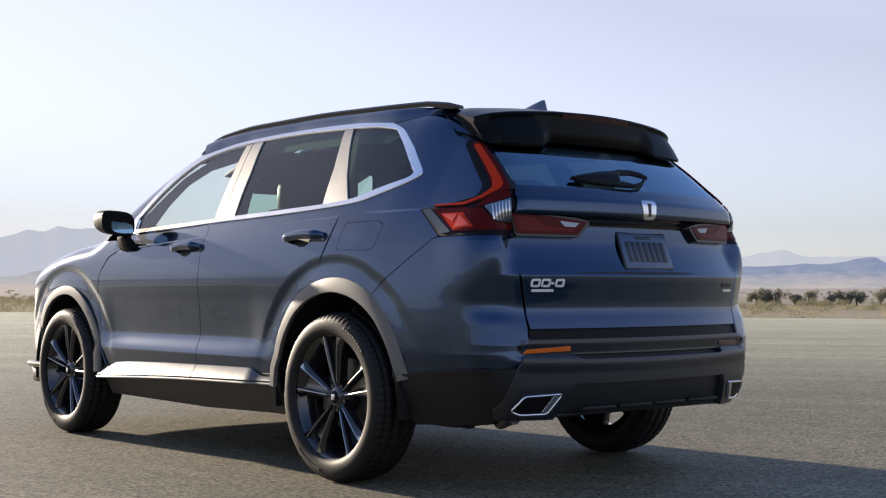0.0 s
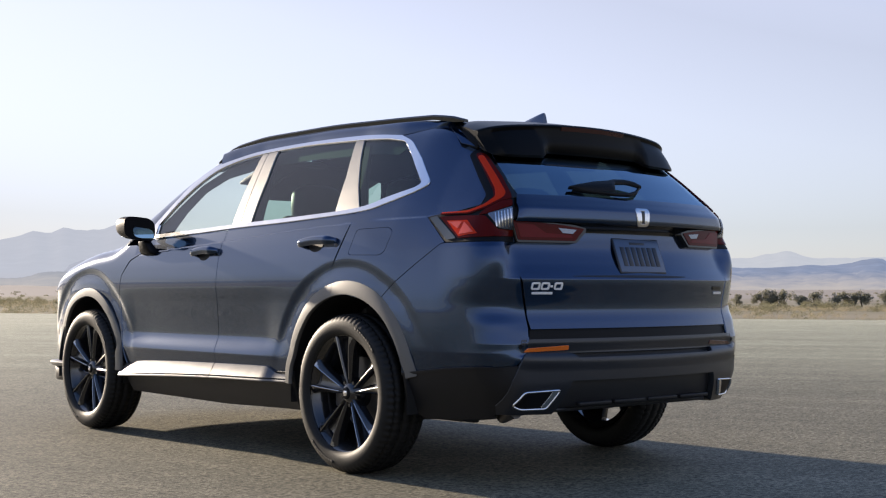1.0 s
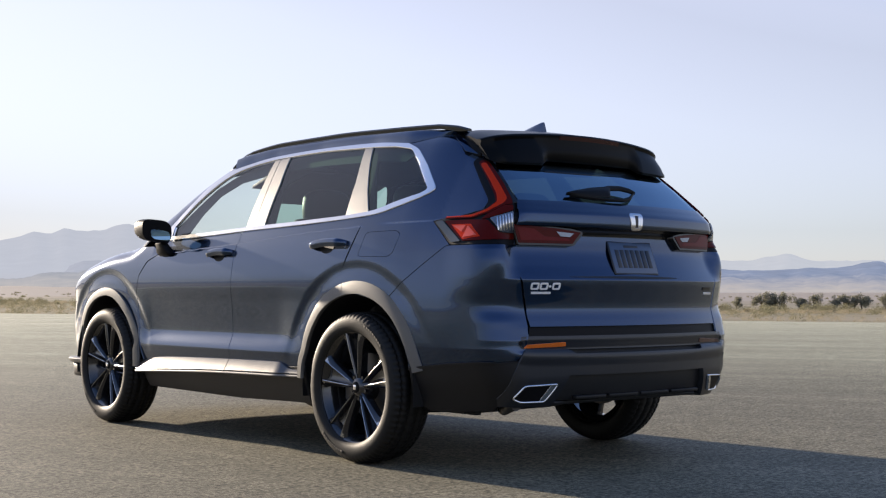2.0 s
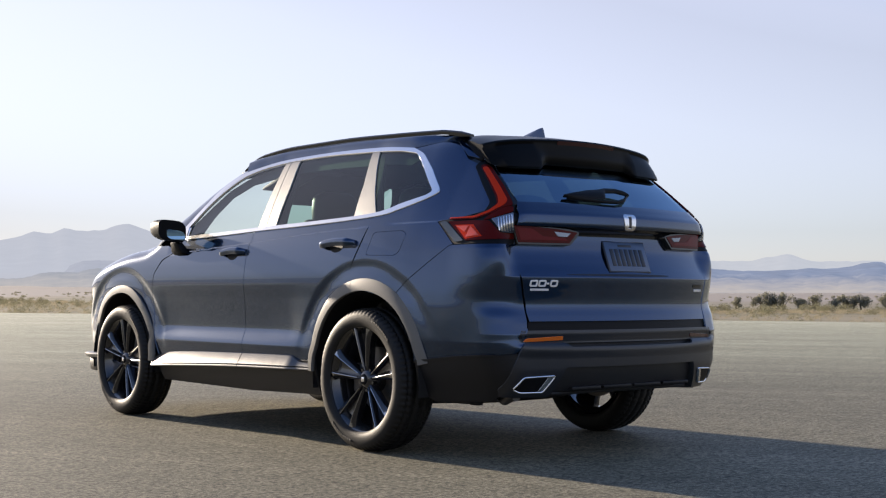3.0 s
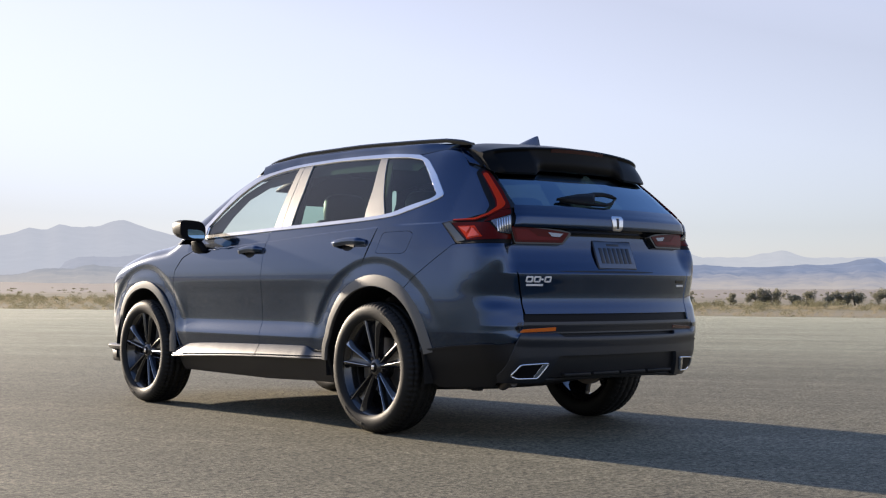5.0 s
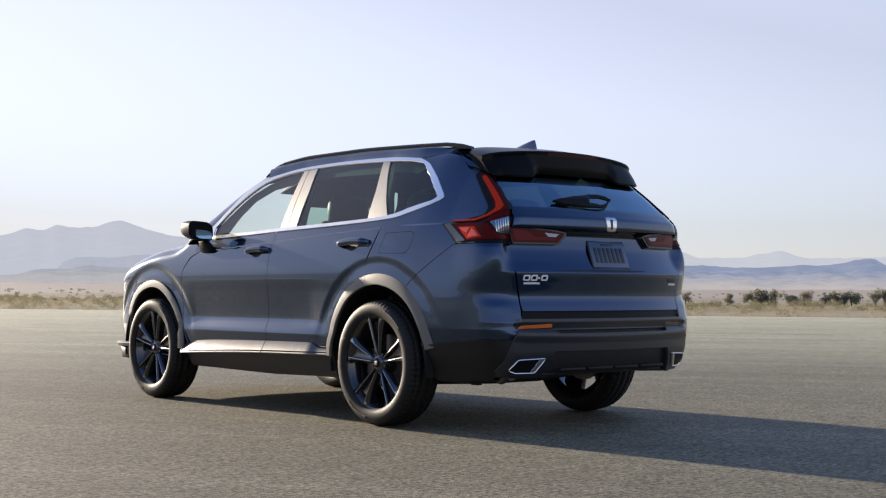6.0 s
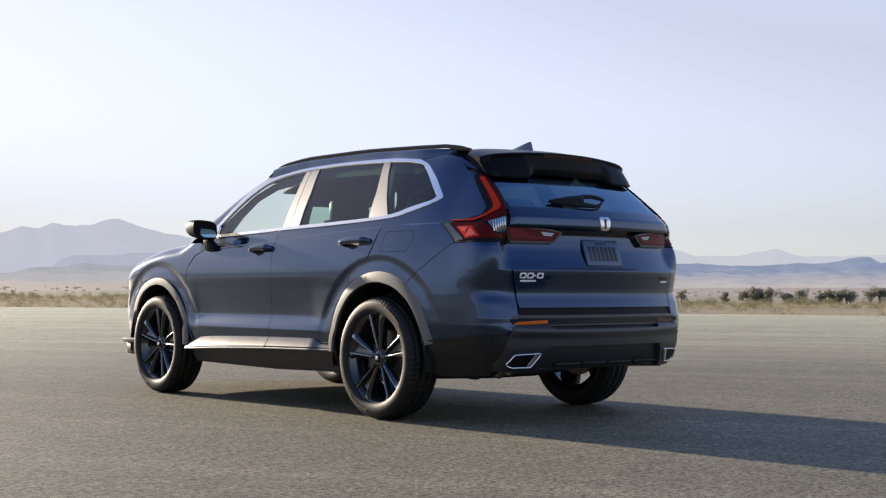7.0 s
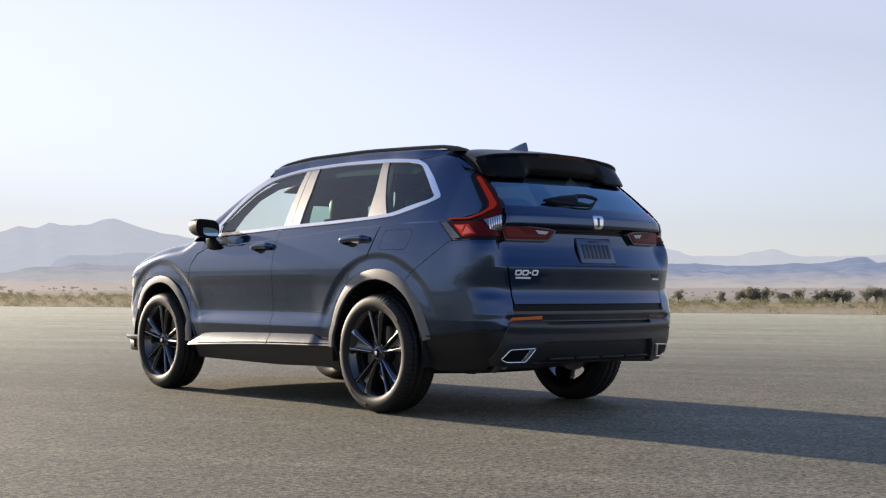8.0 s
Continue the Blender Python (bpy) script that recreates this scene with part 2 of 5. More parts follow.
def onto(p, d):
    """Follow the rays from p along d (unit) to the skin."""
    p = np.array(p, float)
    for _ in range(110):
        p = p + d * (F(*p.T) * 0.65)[:, None]
    return p


QUARTER = math.radians(41)
VIEWS = {  # u axis, v axis, way in, start
    "side": ((0, 1, 0), (0, 0, 1), (1, 0, 0), (-1.6, 0, 0)),
    "rear": ((1, 0, 0), (0, 0, 1), (0, 1, 0), (0, -2, 0)),
    "front": ((1, 0, 0), (0, 0, 1), (0, -1, 0), (0, 4.6, 0)),
    "top": ((1, 0, 0), (0, 1, 0), (0, 0, -1), (0, 0, 2.5)),
    "corner": ((math.cos(QUARTER), -math.sin(QUARTER), 0), (0, 0, 1), (math.sin(QUARTER), math.cos(QUARTER), 0), (-2.2 * math.sin(QUARTER), -2.2 * math.cos(QUARTER), 0)),
}


def skin(view, uv, offset=0.0):
    """Points of the skin seen from that side at (u, v), and the normals there."""
    U, V, D, O = (np.array(a, float) for a in VIEWS[view])
    uv = np.asarray(uv, float)
    p = onto(O + uv[:, :1] * U + uv[:, 1:] * V, D)
    n = normals(p)
    return p + n * offset, n

# ---- mesh builders ----
from mathutils.geometry import delaunay_2d_cdt


def part(name, data, mat, parent=None, label=""):
    """Link a mesh (or a bmesh) as one object under a thing or a part."""
    if isinstance(data, bmesh.types.BMesh):
        me = bpy.data.meshes.new(name)
        data.to_mesh(me)
        data.free()
        data = me
    data.name = name
    if not data.materials:
        data.materials.append(mat)
    ob = new(name, data)
    ob.parent = parent
    if label:
        tagged(ob, label)
    return ob


def mesh_of(verts, faces, vn=None, smooth=True):
    me = bpy.data.meshes.new("m")
    me.from_pydata([tuple(v) for v in verts], [], [tuple(int(i) for i in f) for f in faces])
    me.update()
    if smooth:
        me.shade_smooth()
    if vn is not None:
        me.normals_split_custom_set_from_vertices([tuple(n) for n in vn])
    return me


def flipped(me):
    """The mirror image of a mesh across the car's middle."""
    if not me.has_custom_normals:
        out = me.copy()
        out.transform(Matrix.Diagonal((-1, 1, 1, 1)))
        out.flip_normals()
        return out
    vn = np.zeros((len(me.vertices), 3))
    for c, n in zip(me.loops, me.corner_normals):
        vn[c.vertex_index] = (-n.vector.x, n.vector.y, n.vector.z)
    return mesh_of([(-v.co.x, v.co.y, v.co.z) for v in me.vertices], [list(f.vertices)[::-1] for f in me.polygons], vn)


def rounded(pts, r):
    """A polygon with its corners rounded off."""
    if not r:
        return [tuple(p) for p in pts]
    out = []
    n = len(pts)
    for i in range(n):
        a, b, c = (np.array(pts[k % n], float) for k in (i - 1, i, i + 1))
        la, lc = np.linalg.norm(a - b), np.linalg.norm(c - b)
        ua, uc = (a - b) / la, (c - b) / lc
        d = min(r, 0.45 * la, 0.45 * lc)
        if float(ua @ uc) < -0.97:
            out.append(tuple(b))
            continue
        p, q = b + ua * d, b + uc * d
        for s in (0, 0.25, 0.5, 0.75, 1):
            out.append(tuple((1 - s) ** 2 * p + 2 * s * (1 - s) * b + s * s * q))
    return out


def curved(pts, step=0.02, closed=True):
    """A smooth closed (or open) curve through the points."""
    P = np.array(pts, float)
    n = len(P)
    out = []
    for i in range(n if closed else n - 1):
        if closed:
            a, b, c, d = (P[k % n] for k in (i - 1, i, i + 1, i + 2))
        else:
            a, b, c, d = P[max(i - 1, 0)], P[i], P[i + 1], P[min(i + 2, n - 1)]
        m = max(1, int(np.linalg.norm(c - b) / step))
        for k in range(m):
            s = k / m
            out.append(tuple(0.5 * ((2 * b) + (c - a) * s + (2 * a - 5 * b + 4 * c - d) * s * s + (3 * b - a - 3 * c + d) * s ** 3)))
    if not closed:
        out.append(tuple(P[-1]))
    return out


def dense(poly, step):
    out = []
    for i, a in enumerate(poly):
        b = poly[(i + 1) % len(poly)]
        m = max(1, int(math.ceil(math.hypot(b[0] - a[0], b[1] - a[1]) / step)))
        out += [(a[0] + (b[0] - a[0]) * k / m, a[1] + (b[1] - a[1]) * k / m) for k in range(m)]
    return out


def within(poly, q):
    """Which of the points q lie in the polygon."""
    q = np.asarray(q, float)
    inside = np.zeros(len(q), bool)
    P = np.array(poly, float)
    for a, b in zip(P, np.roll(P, -1, 0)):
        if a[1] != b[1]:
            hit = ((a[1] > q[:, 1]) != (b[1] > q[:, 1])) & (q[:, 0] < (b[0] - a[0]) * (q[:, 1] - a[1]) / (b[1] - a[1]) + a[0])
            inside ^= hit
    return inside


def near_edge(poly, q, d):
    q = np.asarray(q, float)
    out = np.zeros(len(q), bool)
    P = np.array(poly, float)
    for a, b in zip(P, np.roll(P, -1, 0)):
        ab = b - a
        s = np.clip(((q - a) @ ab) / max(ab @ ab, 1e-12), 0, 1)
        out |= np.linalg.norm(q - a - s[:, None] * ab, axis=1) < d
    return out


def patch(view, outline, holes=(), offset=0.0, thick=0.012, res=(0.03, 0.02), surface=None, lip=0.0015):
    """A panel cut out of the car's skin: the outline is given in that view's (u, v), in metres. It has turned-in edges."""
    surface = surface or skin
    step = min(res)
    loops = [dense(list(outline), step)] + [dense(list(h), step) for h in holes]
    pts, edges, rims = [], [], []
    for loop in loops:
        k = len(pts)
        pts += loop
        edges += [(k + i, k + (i + 1) % len(loop)) for i in range(len(loop))]
        rims.append(range(k, k + len(loop)))
    P = np.array(loops[0])
    us, vs = (np.arange(P[:, i].min() + res[i] / 2, P[:, i].max(), res[i]) for i in (0, 1))
    grid = np.stack(np.meshgrid(us, vs), -1).reshape(-1, 2)
    if len(grid):
        keep = within(loops[0], grid)
        for h in loops[1:]:
            keep &= ~within(h, grid)
        grid = grid[keep]
    for loop in loops:
        if len(grid):
            grid = grid[~near_edge(loop, grid, step * 0.45)]
    made = delaunay_2d_cdt([Vector(p) for p in pts] + [Vector(p) for p in grid], edges, [], 0, 1e-6)
    uv = np.array([tuple(v) for v in made[0]])
    tris = [f for f in made[2]]
    mid = np.array([uv[list(f)].mean(0) for f in tris])
    ok = within(loops[0], mid)
    for h in loops[1:]:
        ok &= ~within(h, mid)
    tris = [f for f, k in zip(tris, ok) if k]
    off = offset(uv) if callable(offset) else offset
    if callable(offset):
        p, n = surface(view, uv, 0.0)
        p0 = p + n * np.asarray(off)[:, None]
        e = 0.002
        pu = surface(view, uv + (e, 0), 0.0)
        pv = surface(view, uv + (0, e), 0.0)
        pu = pu[0] + pu[1] * np.asarray(offset(uv + (e, 0)))[:, None]
        pv = pv[0] + pv[1] * np.asarray(offset(uv + (0, e)))[:, None]
        nn = np.cross(pu - p0, pv - p0)
        nn /= np.linalg.norm(nn, axis=1, keepdims=True)
        nn *= np.sign((nn * n).sum(1))[:, None]
        p, n = p0, nn
    else:
        p, n = surface(view, uv, off)
    verts, vn, faces = list(p), list(n), []
    way = np.array(VIEWS[view][2], float)
    for f in tris:
        a, b, c = (p[i] for i in f)
        if np.cross(b - a, c - a) @ way > 0:
            f = f[::-1]
        faces.append(f)
    # edges: where only one triangle lies, turn the sheet in
    count = {}
    for f in faces:
        for i in range(3):
            count[(f[i], f[(i + 1) % 3])] = True
    rim = [(a, b) for a, b in count if (b, a) not in count]
    for a, b in rim:
        k = len(verts)
        d = p[b] - p[a]
        out = np.cross(d, n[a])
        out /= max(np.linalg.norm(out), 1e-9)
        lipn = (out + n[a]) / 1.414
        verts += [p[a], p[b], p[a] + out * lip * 0.5 - n[a] * lip, p[b] + out * lip * 0.5 - n[b] * lip, p[a] - n[a] * thick, p[b] - n[b] * thick]
        vn += [n[a], n[b], lipn, lipn, out, out]
        faces += [(k + 1, k, k + 2, k + 3), (k + 3, k + 2, k + 4, k + 5)]
    return mesh_of(verts, faces, vn)


def joined(a, b):
    """One mesh out of two."""
    bm = bmesh.new()
    bm.from_mesh(a)
    bm.from_mesh(b)
    return bm


def lathe(profile, seg=96, axis="x"):
    """Turn an (along, radius) profile round the x axis."""
    verts, faces = [], []
    n = len(profile)
    for i in range(seg):
        a = 2 * math.pi * i / seg
        verts += [(x, r * math.cos(a), r * math.sin(a)) for x, r in profile]
    for i in range(seg):
        for j in range(n - 1):
            a, b = i * n + j, ((i + 1) % seg) * n + j
            faces.append((a, b, b + 1, a + 1))
    return verts, faces


def solid(verts, faces, bevel=0.0, smooth=True, seg=2, sharp=40):
    """A closed shape with softened edges, as a bmesh."""
    bm = bmesh.new()
    vs = [bm.verts.new(v) for v in verts]
    for f in faces:
        bm.faces.new([vs[i] for i in f])
    bmesh.ops.recalc_face_normals(bm, faces=bm.faces)
    if bevel:
        es = [e for e in bm.edges if len(e.link_faces) == 2 and e.calc_face_angle(0) > radians(sharp)]
        bmesh.ops.bevel(bm, geom=es, offset=bevel, segments=seg, affect="EDGES", profile=0.5, clamp_overlap=True)
    for f in bm.faces:
        f.smooth = smooth
    for e in bm.edges:
        if len(e.link_faces) == 2 and e.calc_face_angle(0) > radians(50):
            e.smooth = False
    return bm


def block(x0, x1, y0, y1, z0, z1, bevel=0.005, seg=2):
    v = [(x, y, z) for x in (x0, x1) for y in (y0, y1) for z in (z0, z1)]
    f = [(0, 1, 3, 2), (4, 6, 7, 5), (0, 4, 5, 1), (2, 3, 7, 6), (0, 2, 6, 4), (1, 5, 7, 3)]
    return solid(v, f, bevel, seg=seg)


def loft(rings, closed=True, bevel=0.0, caps=True):
    """A skin over rings of the same number of points."""
    n = len(rings[0])
    verts = [p for r in rings for p in r]
    faces = []
    for i in range(len(rings) - 1):
        for j in range(n if closed else n - 1):
            k = (j + 1) % n
            faces.append((i * n + j, i * n + k, (i + 1) * n + k, (i + 1) * n + j))
    if caps and closed:
        faces += [tuple(range(n)), tuple(range((len(rings) - 1) * n, len(rings) * n))[::-1]]
    return solid(verts, faces, bevel)

# ---- land ----
EDGE_A, EDGE_WAY = Vector((18.1, 53.0)), Vector((0.36, -0.933)).normalized()
EDGE_OUT = Vector((0.933, 0.36))
land_dip = spline((0, -0.10), (40, -0.10), (60, -0.14), (100, -0.5), (200, -1.2), (320, -1.4), (800, -0.6), (2000, 3.5), (3000, 11.0), (4900, 40.0))
land_flat = spline((0, -0.10), (60, -0.12), (150, -0.15), (300, -0.10), (800, 1.6), (2000, 9.0), (3000, 26.0), (4900, 70.0))


def land_z(x, y):
    """The plain lies level ahead of the car and dips a little to its right, then rises to the far hills."""
    r = math.hypot(x, y)
    k = min(1, max(0, (math.degrees(math.atan2(x, y)) - 33) / 12))
    k = k * k * (3 - 2 * k)
    h = float(land_flat(r)) * (1 - k) + float(land_dip(r)) * k
    if r > 70:
        h += min(1.0, (r - 70) / 300) * 0.5 * noise.noise((x * 0.008, y * 0.008, 3)) * (1 + r / 700)
    return h


def ground_material():
    m = material("dry_desert_soil", (0.32, 0.275, 0.19), 0.95, vary=0.25, scale=0.02, bump=0.4, bump_scale=3.0, spec=0.1)
    t = m.node_tree
    b = t.nodes["Principled BSDF"]
    # patches of dry grass and low brush
    where = t.nodes.new("ShaderNodeTexCoord").outputs["Object"]
    n = t.nodes.new("ShaderNodeTexNoise")
    n.inputs["Scale"].default_value, n.inputs["Detail"].default_value = 0.035, 8
    t.links.new(where, n.inputs["Vector"])
    ramp = t.nodes.new("ShaderNodeMapRange")
    ramp.inputs["From Min"].default_value, ramp.inputs["From Max"].default_value = 0.42, 0.56
    t.links.new(n.outputs["Fac"], ramp.inputs["Value"])
    mix = t.nodes.new("ShaderNodeMix")
    mix.data_type = "RGBA"
    mix.inputs[7].default_value = (0.23, 0.205, 0.13, 1)
    old = b.inputs["Base Color"].links[0].from_socket
    t.links.new(old, mix.inputs[6])
    t.links.new(ramp.outputs["Result"], mix.inputs["Factor"])
    # distance haze is painted into the colour: the far plain turns pale
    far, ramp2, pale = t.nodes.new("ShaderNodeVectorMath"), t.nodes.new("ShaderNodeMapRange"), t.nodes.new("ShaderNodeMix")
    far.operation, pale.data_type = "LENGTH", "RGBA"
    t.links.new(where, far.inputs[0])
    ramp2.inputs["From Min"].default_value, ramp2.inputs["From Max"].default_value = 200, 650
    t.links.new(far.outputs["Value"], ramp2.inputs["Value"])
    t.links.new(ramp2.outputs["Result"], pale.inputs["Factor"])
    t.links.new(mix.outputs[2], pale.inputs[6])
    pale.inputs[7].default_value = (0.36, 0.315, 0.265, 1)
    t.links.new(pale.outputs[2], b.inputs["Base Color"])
    return m


def tarmac_material():
    m = bpy.data.materials.new("worn_tarmac")
    m.use_nodes = True
    t = m.node_tree
    b = t.nodes["Principled BSDF"]
    L = t.links.new
    where = t.nodes.new("ShaderNodeTexCoord").outputs["Object"]

    def tex(scale, detail=4.0, vec=None, rough=0.5):
        n = t.nodes.new("ShaderNodeTexNoise")
        n.inputs["Scale"].default_value, n.inputs["Detail"].default_value, n.inputs["Roughness"].default_value = scale, detail, rough
        L(vec or where, n.inputs["Vector"])
        return n.outputs["Fac"]

    def ranged(v, a, b2, lo, hi):
        r = t.nodes.new("ShaderNodeMapRange")
        for k, val in zip(("From Min", "From Max", "To Min", "To Max"), (a, b2, lo, hi)):
            r.inputs[k].default_value = val
        L(v, r.inputs["Value"])
        return r.outputs["Result"]

    def mul(a, c):
        n = t.nodes.new("ShaderNodeMath")
        n.operation = "MULTIPLY"
        L(a, n.inputs[0])
        L(c, n.inputs[1])
        return n.outputs[0]
    # long faint streaks and thin drag lines across the paving, laid lane by lane
    def along(length, width):
        turn = t.nodes.new("ShaderNodeMapping")
        turn.vector_type = "TEXTURE"
        turn.inputs["Rotation"].default_value = (0, 0, radians(-62))
        turn.inputs["Scale"].default_value = (length, width, 1)
        L(where, turn.inputs["Vector"])
        return turn.outputs[0]
    streak = ranged(tex(1.0, 5, along(18.0, 0.9), 0.6), 0.35, 0.65, 0.88, 1.10)
    lines = ranged(tex(1.0, 2, along(40.0, 0.45), 0.5), 0.58, 0.70, 1.0, 1.13)
    dark_lines = ranged(tex(1.3, 2, along(30.0, 0.35), 0.5), 0.62, 0.72, 1.0, 0.80)
    blotch = ranged(tex(0.35, 5), 0.3, 0.7, 0.88, 1.10)
    mottle = ranged(tex(7, 5, None, 0.7), 0.34, 0.66, 0.78, 1.20)
    fleck = ranged(tex(30, 3, None, 0.6), 0.36, 0.52, 0.50, 1.08)
    grit = ranged(tex(150, 3, None, 0.8), 0.36, 0.60, 0.40, 1.40)
    chip = ranged(tex(48, 4, None, 0.75), 0.38, 0.56, 0.42, 1.35)
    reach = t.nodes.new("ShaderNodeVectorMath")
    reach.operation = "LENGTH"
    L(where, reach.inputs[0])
    paled = ranged(reach.outputs["Value"], 5, 40, 1.0, 1.78)  # far sheen painted in: the colour brightens with distance from the car
    k = mul(mul(mul(mul(streak, blotch), mul(mottle, fleck)), mul(grit, chip)), mul(paled, mul(lines, dark_lines)))
    tone = t.nodes.new("ShaderNodeMix")  # greyer near the car, lighter and tanner farther out
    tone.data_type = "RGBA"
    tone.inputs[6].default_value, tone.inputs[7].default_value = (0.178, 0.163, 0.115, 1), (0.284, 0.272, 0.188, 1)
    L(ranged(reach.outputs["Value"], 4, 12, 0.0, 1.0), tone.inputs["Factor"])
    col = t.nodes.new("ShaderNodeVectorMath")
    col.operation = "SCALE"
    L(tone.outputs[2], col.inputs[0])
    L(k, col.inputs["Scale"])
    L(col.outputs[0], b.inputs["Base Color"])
    b.inputs["Roughness"].default_value = 0.75
    b.inputs["Specular IOR Level"].default_value = 0.15
    bump = t.nodes.new("ShaderNodeBump")
    bump.inputs["Strength"].default_value, bump.inputs["Distance"].default_value = 0.35, 0.004
    L(tex(150, 3, None, 0.7), bump.inputs["Height"])
    wide = t.nodes.new("ShaderNodeBump")
    wide.inputs["Strength"].default_value, wide.inputs["Distance"].default_value = 0.3, 0.01
    L(tex(14, 4), wide.inputs["Height"])
    L(wide.outputs["Normal"], bump.inputs["Normal"])
    L(bump.outputs["Normal"], b.inputs["Normal"])
    return m


def build_land():
    radii = [0.5] + list(np.geomspace(12, 4900, 70))
    seg = 160
    verts, faces = [(0, 0, -0.10)], []
    for i, r in enumerate(radii):
        for k in range(seg):
            a = 2 * math.pi * k / seg
            p = (r * math.cos(a), r * math.sin(a))
            h = land_z(*p)
            verts.append((*p, h))
    for k in range(seg):
        faces.append((0, 1 + k, 1 + (k + 1) % seg))
    for i in range(len(radii) - 1):
        for k in range(seg):
            a, b = 1 + i * seg + k, 1 + i * seg + (k + 1) % seg
            faces.append((a, a + seg, b + seg, b))
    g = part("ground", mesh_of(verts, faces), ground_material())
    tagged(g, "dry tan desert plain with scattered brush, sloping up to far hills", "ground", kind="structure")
    # the paved field: its far edge runs straight across the view, a little ragged
    rng = random.Random(4)
    far, near = [], []
    for s in np.arange(-160, 160.1, 0.8):
        p = EDGE_A + EDGE_WAY * float(s + 20) + EDGE_OUT * (rng.uniform(-0.12, 0.12))
        far.append((p.x, p.y))
        q = p - EDGE_OUT * 220
        near.append((q.x, q.y))
    verts = [(x, y, 0) for x, y in far] + [(x, y, -0.12) for x, y in far] + [(x, y, 0) for x, y in near]
    n = len(far)
    faces = []
    for i in range(n - 1):
        faces += [(i, i + 1, n + i + 1, n + i), (i, 2 * n + i, 2 * n + i + 1, i + 1)]
    me = mesh_of(verts, faces, smooth=False)
    bm = bmesh.new()
    bm.from_mesh(me)
    bmesh.ops.recalc_face_normals(bm, faces=bm.faces)
    if sum(f.normal.z * f.calc_area() for f in bm.faces) < 0:
        bmesh.ops.reverse_faces(bm, faces=bm.faces)
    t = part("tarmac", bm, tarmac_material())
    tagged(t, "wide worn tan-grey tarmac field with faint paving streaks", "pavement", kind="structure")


def leaf_cloud(clumps, rng, leaf, count, flat=0.7):
    """Many small tilted leaves round the clump centres (x, y, z, radius), as plain vertex and face lists."""
    verts, faces = [], []
    for cx, cy, cz, r in clumps:
        n = max(6, int(count * r * r))
        for _ in range(n):
            d = Vector((rng.gauss(0, 1), rng.gauss(0, 1), rng.gauss(0, 1))).normalized() * r * rng.uniform(0.35, 1.0)
            p = Vector((cx + d.x, cy + d.y, cz + d.z * flat))
            a = Vector((rng.gauss(0, 1), rng.gauss(0, 1), rng.gauss(0, 1))).normalized() * leaf * rng.uniform(0.6, 1.3)
            b = Vector((rng.gauss(0, 1), rng.gauss(0, 1), rng.gauss(0, 1))).normalized() * leaf * rng.uniform(0.4, 0.9)
            k = len(verts)
            verts += [tuple(p - a), tuple(p + b), tuple(p + a), tuple(p - b)]
            faces.append((k, k + 1, k + 2, k + 3))
    return verts, faces


def foliage(name, colour, vary):
    m = material(name, colour, 0.8, vary=vary, scale=0.6, spec=0.2)
    t = m.node_tree
    b = t.nodes["Principled BSDF"]
    info = t.nodes.new("ShaderNodeNewGeometry")
    hsv = t.nodes.new("ShaderNodeHueSaturation")
    rngv = t.nodes.new("ShaderNodeMapRange")
    rngv.inputs["To Min"].default_value, rngv.inputs["To Max"].default_value = 0.88, 1.12
    t.links.new(info.outputs["Random Per Island"], rngv.inputs["Value"])
    t.links.new(rngv.outputs["Result"], hsv.inputs["Value"])
    t.links.new(b.inputs["Base Color"].links[0].from_socket, hsv.inputs["Color"])
    t.links.new(hsv.outputs["Color"], b.inputs["Base Color"])
    through_leaf, mix = t.nodes.new("ShaderNodeBsdfTranslucent"), t.nodes.new("ShaderNodeMixShader")
    t.links.new(hsv.outputs["Color"], through_leaf.inputs["Color"])
    mix.inputs[0].default_value = 0.45
    t.links.new(b.outputs[0], mix.inputs[1])
    t.links.new(through_leaf.outputs[0], mix.inputs[2])
    t.links.new(mix.outputs[0], t.nodes["Material Output"].inputs["Surface"])
    return m


SAGE = foliage("sagebrush_leaves", (0.22, 0.205, 0.125), 0.3)
STRAW = foliage("dry_grass_straw", (0.37, 0.32, 0.215), 0.2)
TREE_LEAF = foliage("desert_tree_leaves", (0.27, 0.26, 0.19), 0.3)
BARK = material("grey_bark", (0.12, 0.095, 0.07), 0.9, vary=0.3, scale=4, bump=0.4, bump_scale=20)


